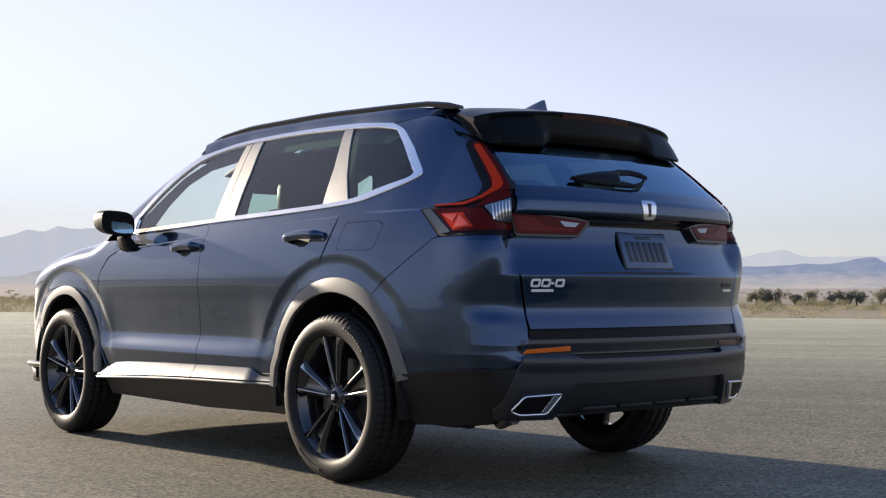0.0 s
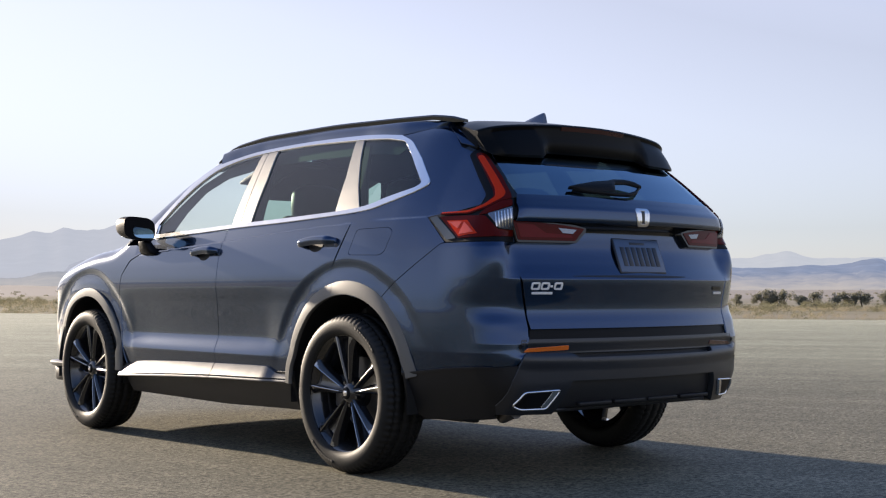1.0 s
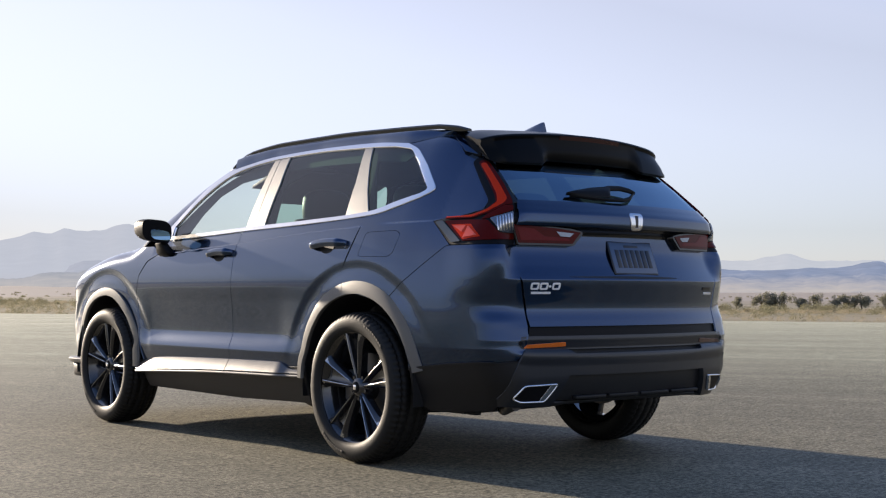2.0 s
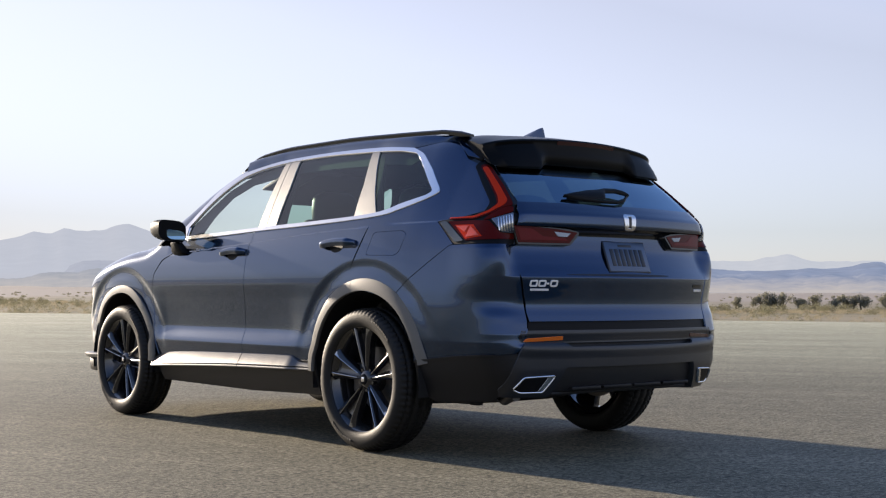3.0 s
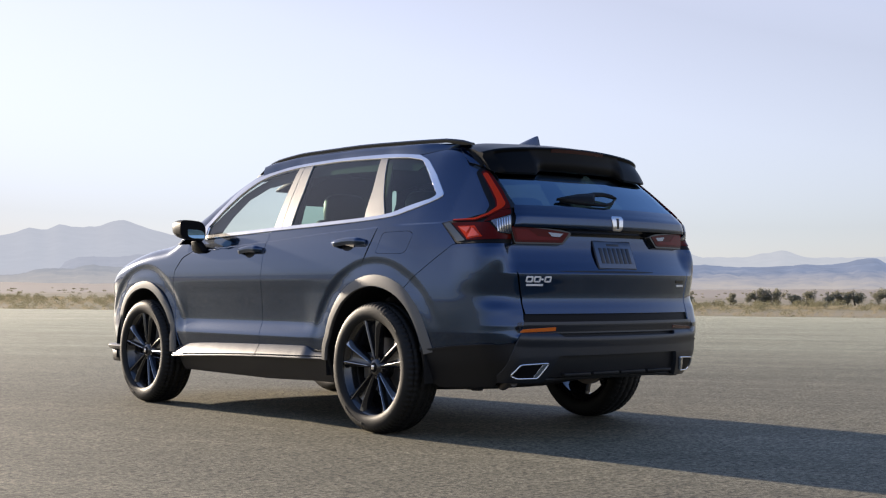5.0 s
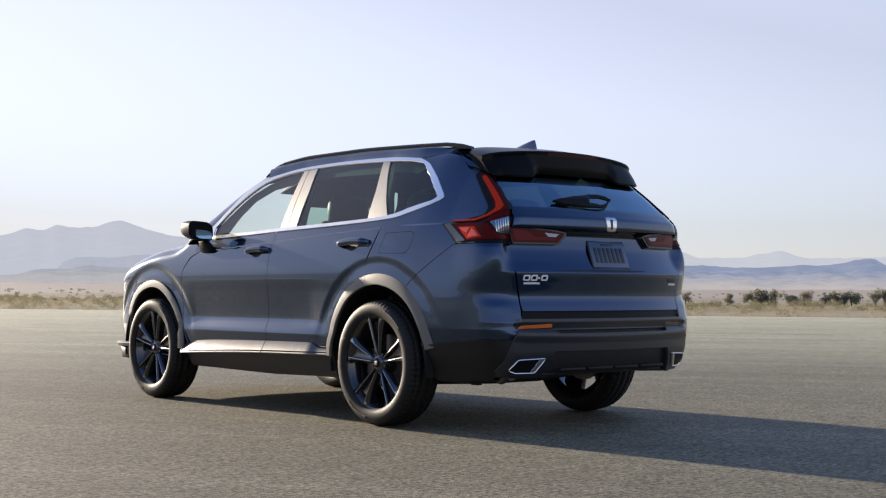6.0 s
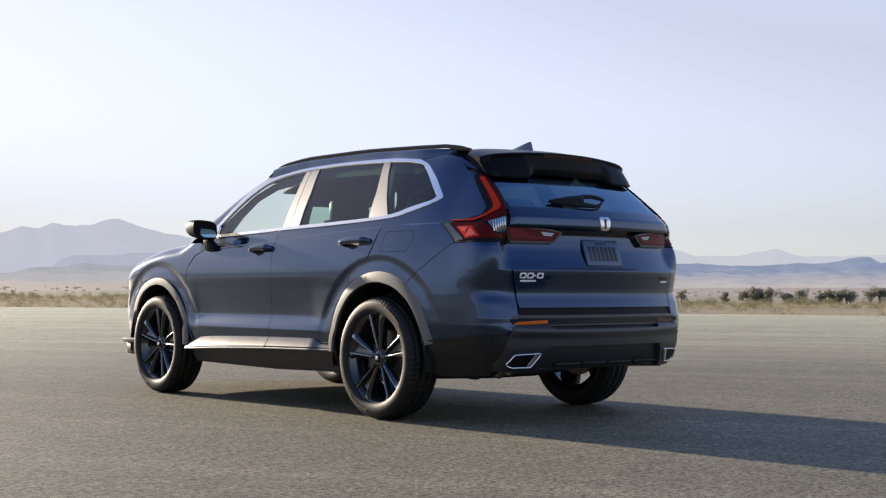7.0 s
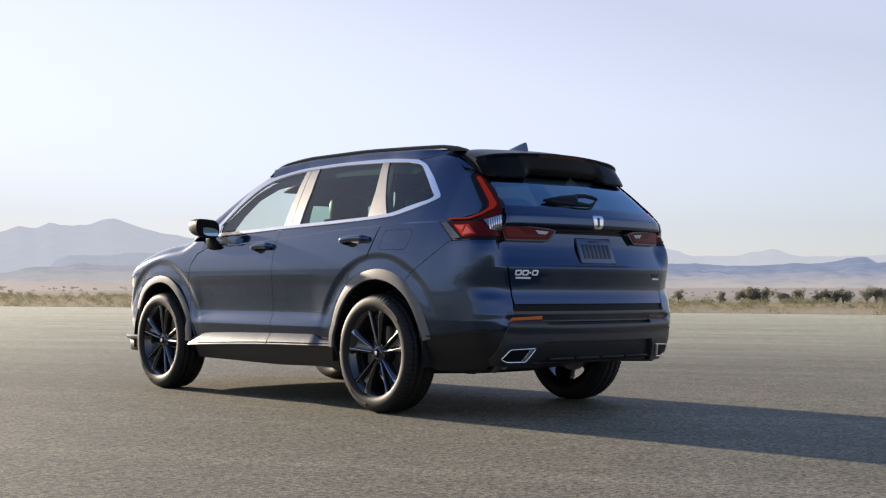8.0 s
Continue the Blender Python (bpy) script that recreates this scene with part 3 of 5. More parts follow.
def build_brush():
    rng = random.Random(11)
    for name, mat, n, size, tall, leafn, label in (("sagebrush", SAGE, 1700, (0.14, 0.34), 0.75, 620, "low olive sagebrush bushes on dry soil beside the tarmac"),
                                                   ("dry_grass", STRAW, 7500, (0.08, 0.18), 0.6, 1100, "tufts of pale dry yellow grass beside the tarmac")):
        verts, faces = [], []
        for _ in range(n):
            s = rng.uniform(-110, 85)
            d = 0.4 + 80 * rng.random() ** 1.9
            p = EDGE_A + EDGE_WAY * s + EDGE_OUT * d
            if noise.noise((p.x * 0.09, p.y * 0.09, 7 if name == "sagebrush" else 1)) < -0.33:
                continue
            r = rng.uniform(*size) * (1 + d / 55)
            z = land_z(p.x, p.y)
            clumps = [(p.x + rng.uniform(-r, r) * 0.7, p.y + rng.uniform(-r, r) * 0.7, z + r * tall * rng.uniform(0.4, 0.9), r * rng.uniform(0.5, 0.9)) for _ in range(3)]
            v, f = leaf_cloud(clumps, rng, 0.013 + r * 0.06, leafn, 0.75)
            k = len(verts)
            verts += v
            faces += [tuple(i + k for i in q) for q in f]
        ob = part(name, mesh_of(verts, faces, smooth=False), mat)
        tagged(ob, label, "brush" if name == "sagebrush" else "grass", kind="stuff")
    # far scattered brush on the plain
    verts, faces = [], []
    for _ in range(480):
        a, d = radians(rng.uniform(10, 75)), rng.uniform(110, 1100)
        x, y = d * math.sin(a), d * math.cos(a)
        r = rng.uniform(0.20, 0.5) * (0.6 + d / 400)
        v, f = leaf_cloud([(x, y, land_z(x, y) + r * 0.5, r), (x + r, y, land_z(x, y) + r * 0.4, r * 0.7)], rng, 0.28 * r, 30 / r / r, 0.6)
        k = len(verts)
        verts += v
        faces += [tuple(i + k for i in q) for q in f]
    ob = part("far_brush", mesh_of(verts, faces, smooth=False), SAGE)
    tagged(ob, "scattered dark low brush across the far plain", "brush", kind="stuff")


def tube_rings(points, radii, n=7):
    rings = []
    for i, (p, r) in enumerate(zip(points, radii)):
        d = (points[min(i + 1, len(points) - 1)] - points[max(i - 1, 0)]).normalized()
        u = d.cross(Vector((0.3, 0.9, 0.1))).normalized()
        v = d.cross(u)
        rings.append([tuple(p + (u * math.cos(2 * math.pi * k / n) + v * math.sin(2 * math.pi * k / n)) * r) for k in range(n)])
    return rings


def tree(x, y, height, width, seed, label):
    rng = random.Random(seed)
    z = land_z(x, y)
    root = new("desert_tree")
    root.matrix_basis = pose(x, y, z - 0.05)
    tagged(root, label, "tree", group="desert trees beyond the tarmac")
    top = Vector((rng.uniform(-0.1, 0.1) * width, rng.uniform(-0.1, 0.1) * width, height * 0.75))
    mid = top * 0.5 + Vector((rng.uniform(-0.06, 0.06), rng.uniform(-0.06, 0.06), 0)) * height
    bm = loft(tube_rings([Vector((0, 0, 0)), mid * 0.5, mid, top], [0.05 * height, 0.042 * height, 0.03 * height, 0.012 * height]))
    clumps = []
    for k in range(5 + rng.randrange(3)):
        a = rng.uniform(0, 6.283)
        start = mid * rng.uniform(0.5, 1.2)
        tip = Vector((math.cos(a) * width * rng.uniform(0.25, 0.48), math.sin(a) * width * rng.uniform(0.25, 0.48), height * rng.uniform(0.28, 0.85)))
        limb = loft(tube_rings([start, (start + tip) / 2 + Vector((0, 0, 0.04 * height)), tip], [0.02 * height, 0.014 * height, 0.005 * height], 5))
        tmp = bpy.data.meshes.new("limb")
        limb.to_mesh(tmp)
        limb.free()
        bm.from_mesh(tmp)
        clumps.append((*tip, width * rng.uniform(0.20, 0.31)))
        clumps.append((*(tip * 0.6 + Vector((0, 0, 0.3 * height)) * rng.random()), width * rng.uniform(0.18, 0.28)))
    clumps.append((*top, width * 0.2))
    part("trunk", bm, BARK, root)
    v, f = leaf_cloud(clumps, rng, 0.030 * height + 0.02, 520 / (width * width) * 4, 0.9)
    part("crown", mesh_of(v, f, smooth=False), TREE_LEAF, root)
    return root


def ridge(name, distance, profile, depth, colour, seed, label, rough_amp=0.10, foot=(10, 60), foot_colour=(0.36, 0.36, 0.40)):
    """A far range of hills: a strip of real relief, its crest given as (bearing, degrees above the level)."""
    crest = spline(*profile)
    mottle = min(0.36, 4.0 * rough_amp)
    rng_n = 420
    a0, a1 = profile[0][0], profile[-1][0]
    rows = 16
    verts, faces = [], []
    for i in range(rng_n + 1):
        a = a0 + (a1 - a0) * i / rng_n
        top = distance * math.tan(radians(float(crest(a)) + 0.045 * noise.fractal((a * 2.2, seed, 0), 0.8, 2.2, 5)))
        for j in range(rows + 1):
            s = j / rows
            d = distance - depth * (1 - s)
            f = s ** 0.8
            h = top * f
            rel = noise.fractal((a * 1.6 + seed, s * 3.0, seed), 0.9, 2.1, 6)
            h += rel * rough_amp * top * (0.10 + 0.9 * math.sin(math.pi * min(1, s * 1.0)) ) 
            base = float(land_flat(d)) - 40 if j == 0 else 0
            verts.append((d * math.sin(radians(a)), d * math.cos(radians(a)), max(h, float(land_flat(d)) - 20) if j else base))
    for i in range(rng_n):
        for j in range(rows):
            a = i * (rows + 1) + j
            faces.append((a, a + rows + 1, a + rows + 2, a + 1))
    m = bpy.data.materials.new(name)
    m.use_nodes = True
    t = m.node_tree
    b = t.nodes["Principled BSDF"]
    n = t.nodes.new("ShaderNodeTexNoise")
    n.inputs["Scale"].default_value, n.inputs["Detail"].default_value, n.inputs["Roughness"].default_value = 0.012, 9, 0.66
    where = t.nodes.new("ShaderNodeTexCoord").outputs["Object"]
    layers = t.nodes.new("ShaderNodeVectorMath")  # the slopes lie in level bands
    layers.operation = "MULTIPLY"
    layers.inputs[1].default_value = (1, 1, 3)
    t.links.new(where, layers.inputs[0])
    t.links.new(layers.outputs[0], n.inputs["Vector"])
    mix = t.nodes.new("ShaderNodeMix")
    mix.data_type = "RGBA"
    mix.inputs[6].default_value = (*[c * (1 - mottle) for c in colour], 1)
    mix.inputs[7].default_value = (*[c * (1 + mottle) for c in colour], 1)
    t.links.new(n.outputs["Fac"], mix.inputs["Factor"])
    # the far air's own light is painted over the hills: haze colours that glow
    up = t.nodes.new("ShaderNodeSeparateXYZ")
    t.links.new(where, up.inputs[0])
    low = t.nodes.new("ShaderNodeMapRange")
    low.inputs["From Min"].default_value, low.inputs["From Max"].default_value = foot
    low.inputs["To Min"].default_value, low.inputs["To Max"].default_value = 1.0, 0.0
    ragged = t.nodes.new("ShaderNodeMath")  # the haze-pale foot, tan on some hills, runs unevenly up the slope
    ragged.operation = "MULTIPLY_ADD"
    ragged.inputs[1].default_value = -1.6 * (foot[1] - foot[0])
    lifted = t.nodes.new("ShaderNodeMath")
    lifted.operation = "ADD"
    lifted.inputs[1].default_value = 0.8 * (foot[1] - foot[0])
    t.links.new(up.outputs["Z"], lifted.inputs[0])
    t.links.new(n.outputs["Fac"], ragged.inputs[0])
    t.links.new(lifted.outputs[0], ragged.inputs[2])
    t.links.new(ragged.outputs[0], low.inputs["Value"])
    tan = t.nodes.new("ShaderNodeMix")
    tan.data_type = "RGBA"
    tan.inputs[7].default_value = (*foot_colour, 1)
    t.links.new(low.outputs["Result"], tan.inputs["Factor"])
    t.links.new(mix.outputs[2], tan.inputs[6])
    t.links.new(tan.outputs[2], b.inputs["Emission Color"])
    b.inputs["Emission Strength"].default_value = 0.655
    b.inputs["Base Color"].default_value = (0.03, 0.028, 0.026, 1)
    b.inputs["Roughness"].default_value = 1.0
    b.inputs["Specular IOR Level"].default_value = 0.0
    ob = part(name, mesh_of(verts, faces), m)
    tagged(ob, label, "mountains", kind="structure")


build_land()

build_brush()
for i, (tx, ty, th, tw) in enumerate(((152, 124, 2.2, 1.5), (154, 122, 2.2, 1.7), (158, 117, 2.2, 1.4), (160, 114, 2.6, 2.2), (161, 113, 2.5, 1.7), (161.5, 112, 1.9, 1.6), (162, 111, 2.5, 2.4),
                                      (163, 109, 1.7, 1.5), (164, 109, 1.7, 1.2), (165, 108, 2.3, 2.0), (166, 105, 2.3, 2.0), (167, 104, 2.4, 1.7), (168, 103, 2.4, 1.6), (168.5, 102, 2.6, 2.5),
                                      (170, 99, 2.1, 2.0), (171, 98, 2.7, 2.6), (171.5, 97, 2.6, 2.0), (172, 95, 2.5, 2.4), (173, 93, 2.4, 2.2), (176, 88, 2.4, 2.0))):
    tree(tx, ty, th * 1.08, tw * 1.1, 30 + i, "small olive desert tree on the dry plain" if th > 2 else "small stunted desert tree on the dry plain")
# haze is put into each range's colour, paler the farther it stands
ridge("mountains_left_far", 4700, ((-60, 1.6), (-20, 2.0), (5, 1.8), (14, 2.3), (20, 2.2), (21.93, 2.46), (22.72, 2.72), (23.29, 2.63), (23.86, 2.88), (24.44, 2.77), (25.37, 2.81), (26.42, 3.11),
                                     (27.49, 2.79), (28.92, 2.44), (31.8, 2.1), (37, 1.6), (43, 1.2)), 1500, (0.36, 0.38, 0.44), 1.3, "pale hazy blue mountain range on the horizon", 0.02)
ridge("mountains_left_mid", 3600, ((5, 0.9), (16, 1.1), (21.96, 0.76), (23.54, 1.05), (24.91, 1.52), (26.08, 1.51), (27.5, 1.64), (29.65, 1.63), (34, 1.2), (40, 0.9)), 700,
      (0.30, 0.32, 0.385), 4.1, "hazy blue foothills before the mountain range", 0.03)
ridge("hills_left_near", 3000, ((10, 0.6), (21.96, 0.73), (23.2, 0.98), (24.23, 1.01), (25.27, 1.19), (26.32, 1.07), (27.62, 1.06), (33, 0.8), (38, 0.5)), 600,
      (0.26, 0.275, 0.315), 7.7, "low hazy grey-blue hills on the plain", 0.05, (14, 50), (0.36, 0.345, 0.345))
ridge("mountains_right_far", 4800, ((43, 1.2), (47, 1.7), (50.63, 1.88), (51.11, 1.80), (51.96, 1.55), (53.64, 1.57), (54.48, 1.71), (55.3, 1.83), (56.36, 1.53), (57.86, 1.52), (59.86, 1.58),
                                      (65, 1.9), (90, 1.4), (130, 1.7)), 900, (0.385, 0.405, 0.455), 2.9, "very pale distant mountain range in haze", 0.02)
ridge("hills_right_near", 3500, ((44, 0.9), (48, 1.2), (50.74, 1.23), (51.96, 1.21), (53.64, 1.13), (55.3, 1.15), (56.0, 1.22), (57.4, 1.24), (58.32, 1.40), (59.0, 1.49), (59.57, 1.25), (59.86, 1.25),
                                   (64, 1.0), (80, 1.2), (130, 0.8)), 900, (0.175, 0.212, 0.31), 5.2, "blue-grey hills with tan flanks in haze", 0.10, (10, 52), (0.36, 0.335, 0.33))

# ---- the car ----
VIEWS["shoulder"] = ((0, 1, 0), (math.sqrt(0.5), 0, math.sqrt(0.5)), (math.sqrt(0.5), 0, -math.sqrt(0.5)), (-1.2, 0, 1.2))
car = new("car")
car.matrix_basis = pose(0, 0, 0)
tagged(car, "dark navy blue metallic SUV with black wheels parked on tarmac", "car")


def both(name, view, outline, mat, parent, label="", **kw):
    """A panel on the car's left side and its mirror image on the right."""
    me = patch(view, outline, **kw)
    right = flipped(me)
    a = part(name, me, mat, parent, label)
    b = part(name, right, mat, parent, label)
    return a, b


def mirrored(name, bm, mat, parents, label=""):
    me = bpy.data.meshes.new(name)
    bm.to_mesh(me)
    bm.free()
    a = part(name, me, mat, parents[0], label)
    return a, part(name, flipped(me), mat, parents[1], label)


def arc(cy, r0, r1, a0, a1, n=40, z=0.365):
    """A band round a wheel, seen from the side."""
    out = [(cy + r1(s) * math.cos(radians(a0 + (a1 - a0) * s)), z + r1(s) * math.sin(radians(a0 + (a1 - a0) * s))) for s in np.linspace(0, 1, n)]
    return out + [(cy + r0(s) * math.cos(radians(a0 + (a1 - a0) * s)), z + r0(s) * math.sin(radians(a0 + (a1 - a0) * s))) for s in np.linspace(1, 0, n)]


def wheel_gap(cy, r, a0, a1, n=14):
    return [(cy + r * math.cos(radians(a)), 0.365 + r * math.sin(radians(a))) for a in np.linspace(a0, a1, n)]


# side panels, as (y, z)
FINE = (0.018, 0.007)
fender = both("front_fender", "side", rounded([(2.186, 0.36), (2.245, 0.56), (2.28, 0.815), (2.252, 0.945), (2.165, 1.03), (2.02, 1.075), (2.10, 1.118), (2.32, 1.118), (2.70, 1.088), (2.95, 1.045), (3.20, 0.985), (3.32, 0.92),
                                               (3.36, 0.80), (3.36, 0.42)] + wheel_gap(2.70, 0.46, 5, 175), 0.02), PAINT, car, res=FINE)
front_door = both("front_door", "side", rounded([(1.160, 0.435), (1.166, 0.578), (1.152, 0.811), (1.141, 1.044), (1.128, 1.10), (1.115, 1.168), (1.43, 1.160), (1.85, 1.148), (1.93, 1.15), (2.012, 1.071), (2.155, 1.024), (2.246, 0.941),
                                                 (2.273, 0.815), (2.238, 0.562), (2.180, 0.40)], 0.015), PAINT, car, res=FINE)
rear_door = both("rear_door", "side", rounded([(1.154, 0.435), (1.160, 0.578), (1.146, 0.811), (1.135, 1.044), (1.122, 1.10), (1.109, 1.172), (0.50, 1.184), (-0.012, 1.204), (-0.001, 1.150), (0.084, 0.983), (0.118, 0.930), (0.155, 0.86)]
                                              + wheel_gap(0.0, 0.485, 62, 10), 0.012), PAINT, car, res=FINE)
# belt moulding above each door skin is part of the bright window surround
BELT = [(1.95, 1.150), (1.433, 1.165), (1.015, 1.178), (0.50, 1.190), (-0.033, 1.211), (-0.222, 1.243), (-0.395, 1.289)]
surround = both("window_surround", "side",
                curved(BELT, 0.03, False)[:-1] + rounded([(-0.395, 1.289), (-0.458, 1.320), (-0.339, 1.442), (-0.225, 1.535), (-0.132, 1.570)], 0.03)[4:-4]
                + curved([(-0.132, 1.570), (0.168, 1.597), (0.668, 1.609), (1.091, 1.601), (1.311, 1.580), (1.53, 1.545), (1.683, 1.476), (1.80, 1.372), (1.95, 1.235)], 0.03, False),
                CHROME, car, "satin chrome window surround",
                holes=[curved([(1.905, 1.172), (1.433, 1.184), (1.02, 1.197), (0.478, 1.209), (-0.015, 1.228), (-0.209, 1.268)], 0.03, False)[:-1]
                       + rounded([(-0.209, 1.268), (-0.372, 1.303), (-0.408, 1.322), (-0.266, 1.462), (-0.176, 1.541), (-0.037, 1.565)], 0.025)[4:-4]
                       + curved([(-0.037, 1.564), (0.157, 1.577), (0.60, 1.594), (0.93, 1.591), (1.092, 1.585), (1.29, 1.566), (1.474, 1.528), (1.63, 1.455), (1.774, 1.352), (1.905, 1.230)], 0.03, False)],
                offset=0.007, thick=0.02, res=(0.03, 0.012), lip=0.003)
CABIN_VIEW = dict(offset=-0.006, thick=0.004, res=(0.06, 0.04))
both("front_side_window", "side", curved([(1.915, 1.165), (1.433, 1.176), (1.05, 1.188)], 0.05, False) + curved([(1.06, 1.582), (1.092, 1.590), (1.29, 1.570), (1.474, 1.534), (1.63, 1.462), (1.774, 1.358), (1.915, 1.235)], 0.05, False),
     CLEAR_GLASS, car, "clear side glass", **CABIN_VIEW)
both("rear_side_window", "side", [(0.92, 1.19), (0.95, 1.596), (0.60, 1.599), (0.20, 1.586), (0.13, 1.215)], TINTED_GLASS, car, "dark tinted side glass", **CABIN_VIEW)
both("quarter_window", "side", rounded([(-0.03, 1.222), (0.165, 1.586), (-0.037, 1.574), (-0.185, 1.554), (-0.287, 1.475), (-0.438, 1.320), (-0.376, 1.287), (-0.209, 1.250)], 0.01), TINTED_GLASS, car, "dark tinted quarter glass", **CABIN_VIEW)
both("pillar_trim", "side", [(1.078, 1.585), (1.026, 1.591), (1.002, 1.191), (1.082, 1.187)], SILVER, car, "bright satin door pillar trim", offset=0.001, res=(0.03, 0.03))
both("pillar_trim", "side", [(1.020, 1.591), (0.934, 1.594), (0.906, 1.425), (0.900, 1.194), (0.996, 1.191)], SILVER, car, "bright satin door pillar trim", offset=0.001, res=(0.03, 0.03))
both("pillar_trim", "side", [(0.226, 1.584), (0.160, 1.578), (0.112, 1.47), (0.040, 1.335), (-0.028, 1.226), (0.156, 1.219), (0.172, 1.39)], SILVER, car, "bright satin door pillar trim", offset=0.001, res=(0.03, 0.03))
# wheel arch mouldings, sill and its bright moulding
def side_x(y, z):
    """How far out the skin lies at a place on the side."""
    return skin("side", np.stack([np.asarray(y, float), np.asarray(z, float)], 1))[0][:, 0]


def arch_face(cy):
    """A nearly flat face round a wheel, standing a little off the body beyond it."""
    def at(view, uv, offset=0.0):
        uv = np.asarray(uv, float)
        d = uv - (cy, 0.365)
        r = np.linalg.norm(d, axis=1)
        d = d / r[:, None]
        out = side_x(cy + d[:, 0] * 0.600, np.maximum(0.365 + d[:, 1] * 0.600, 0.52)) - 0.019 - 0.06 * (0.53 - r) + 1.5 * np.maximum(r - 0.455, 0) ** 2
        lean = 0.06 + 3.0 * np.maximum(r - 0.455, 0)
        n = np.stack([-np.ones_like(r), lean * d[:, 0], lean * d[:, 1]], 1)
        n /= np.linalg.norm(n, axis=1, keepdims=True)
        return np.stack([out, uv[:, 0], uv[:, 1]], 1) + n * (offset - 0.016), n
    return at


def arch_part(a0, a1):
    """A stretch of the rear arch moulding; the whole runs from 4 to 176 degrees."""
    at = lambda s: math.sin(math.pi * (a0 + (a1 - a0) * s - 4) / 172)
    turn = lambda s: (a0 + (a1 - a0) * s) / 180
    return arc(0.0, lambda s: 0.422 + 0.026 * at(s) + 0.030 * turn(s), lambda s: 0.453 + 0.042 * at(s) + 0.062 * turn(s), a0, a1, 30)


for a0, a1 in ((4, 79.7), (80.1, 168)):
    both("arch_moulding", "side", arch_part(a0, a1), ARCH, car, "gunmetal painted wheel arch moulding", offset=0.012, thick=0.022, res=(0.03, 0.02), lip=0.0025, surface=arch_face(0.0))
both("arch_moulding", "side", arc(2.70, lambda s: 0.425 + 0.03 * math.sin(math.pi * s), lambda s: 0.480 + 0.024 * math.sin(math.pi * s), 2, 178), ARCH, car, "gunmetal painted wheel arch moulding", offset=0.012, thick=0.022, res=(0.03, 0.02), lip=0.0025, surface=arch_face(2.70))
sill_top = spline((0.44, 0.434), (0.55, 0.437), (0.66, 0.470), (1.16, 0.466), (1.75, 0.456), (2.04, 0.443), (2.26, 0.394))
sill_groove = spline((0.44, 0.416), (1.16, 0.405), (1.75, 0.387), (2.26, 0.366))


def sill_length(y0, y1, profile):
    """A moulding along the sill; its profile takes (out, down) from the top edge, with a share of the face's height."""
    ys = np.linspace(y0, y1, int(abs(y1 - y0) / 0.02) + 2)
    top, low = sill_top(ys), sill_groove(ys)
    fit_y = np.linspace(0.75, 1.95, 9)
    x = np.polyval(np.polyfit(fit_y, side_x(fit_y, sill_top(fit_y)), 1), ys) - 0.006
    return loft([[(x[i] - o - f * 0.55 * (top[i] - low[i]), ys[i], top[i] - f * (top[i] - low[i]) - d) for o, f, d in profile] for i in range(len(ys))])


SILL_FACE = [(-0.030, 0.0, 0.0), (0.0, 0.0, 0.0), (0.002, 0.02, 0.001), (0.002, 0.98, 0.0), (0.0, 1.0, 0.001), (-0.006, 1.0, 0.001), (-0.006, 1.0, 0.006), (0.004, 1.0, 0.006), (0.007, 1.0, 0.009), (0.007, 1.0, 0.017), (0.002, 1.0, 0.020), (-0.045, 1.0, 0.020)]
SILL_SLOT = [(-0.020, 1.0, 0.0012), (-0.003, 1.0, 0.0012), (-0.003, 1.0, 0.0058), (-0.020, 1.0, 0.0058)]
for y0, y1 in ((2.245, 1.161), (1.155, 0.445)):
    mould = mirrored("sill_moulding", sill_length(y0, y1, SILL_FACE), SILL, (car, car), "bright satin sill moulding")
    mirrored("sill_strip", sill_length(y0, y1, SILL_SLOT), PLASTIC, mould)
both("sill_panel", "side", [(2.27, 0.420), (0.43, 0.450), (0.44, 0.265), (1.15, 0.250), (2.20, 0.262)], DARK_TRIM, car, "dark sill panel", offset=0.006, thick=0.02, res=FINE)

# rear quarter, bumper corner and tail lamp, as (u, z) seen from the corner
FUEL = rounded([(-0.664, 1.008), (-0.617, 1.128), (-0.460, 1.130), (-0.440, 1.112), (-0.480, 1.018), (-0.505, 1.002)], 0.02)
quarter = both("quarter_panel", "corner", [(-0.627, 1.206), (-0.649, 1.150), (-0.726, 0.985), (-0.785, 0.865), (-0.70, 0.835), (-0.57, 0.80), (-0.510, 0.800), (-0.4385, 0.878), (-0.338, 0.960), (-0.228, 1.045), (-0.210, 1.0505), (-0.285, 1.166),
                                           (-0.206, 1.172), (-0.060, 1.208), (-0.014, 1.268), (-0.052, 1.386), (-0.080, 1.455), (-0.134, 1.487), (-0.155, 1.540), (-0.200, 1.612), (-0.300, 1.600),
                                           (-0.417, 1.574), (-0.372, 1.538), (-0.328, 1.445), (-0.287, 1.322), (-0.34, 1.287), (-0.48, 1.241), (-0.618, 1.209)],
               PAINT, car, holes=[FUEL], res=(0.014, 0.012))
fuel_in = [(-0.552 + (u + 0.552) * 0.972, 1.066 + (v - 1.066) * 0.955) for u, v in FUEL]
part("fuel_flap", patch("corner", fuel_in, res=(0.03, 0.02)), PAINT, car)
part("fuel_recess", patch("corner", [(-0.552 + (u + 0.552) * 1.1, 1.066 + (v - 1.066) * 1.1) for u, v in FUEL], offset=-0.014, thick=0.003, res=(0.05, 0.04)), PLASTIC, car)
SEAM = [(0.086, 1.046), (0.096, 1.00), (0.104, 0.934), (0.120, 0.804), (0.130, 0.739), (0.141, 0.684), (0.142, 0.650), (0.146, 0.643)]
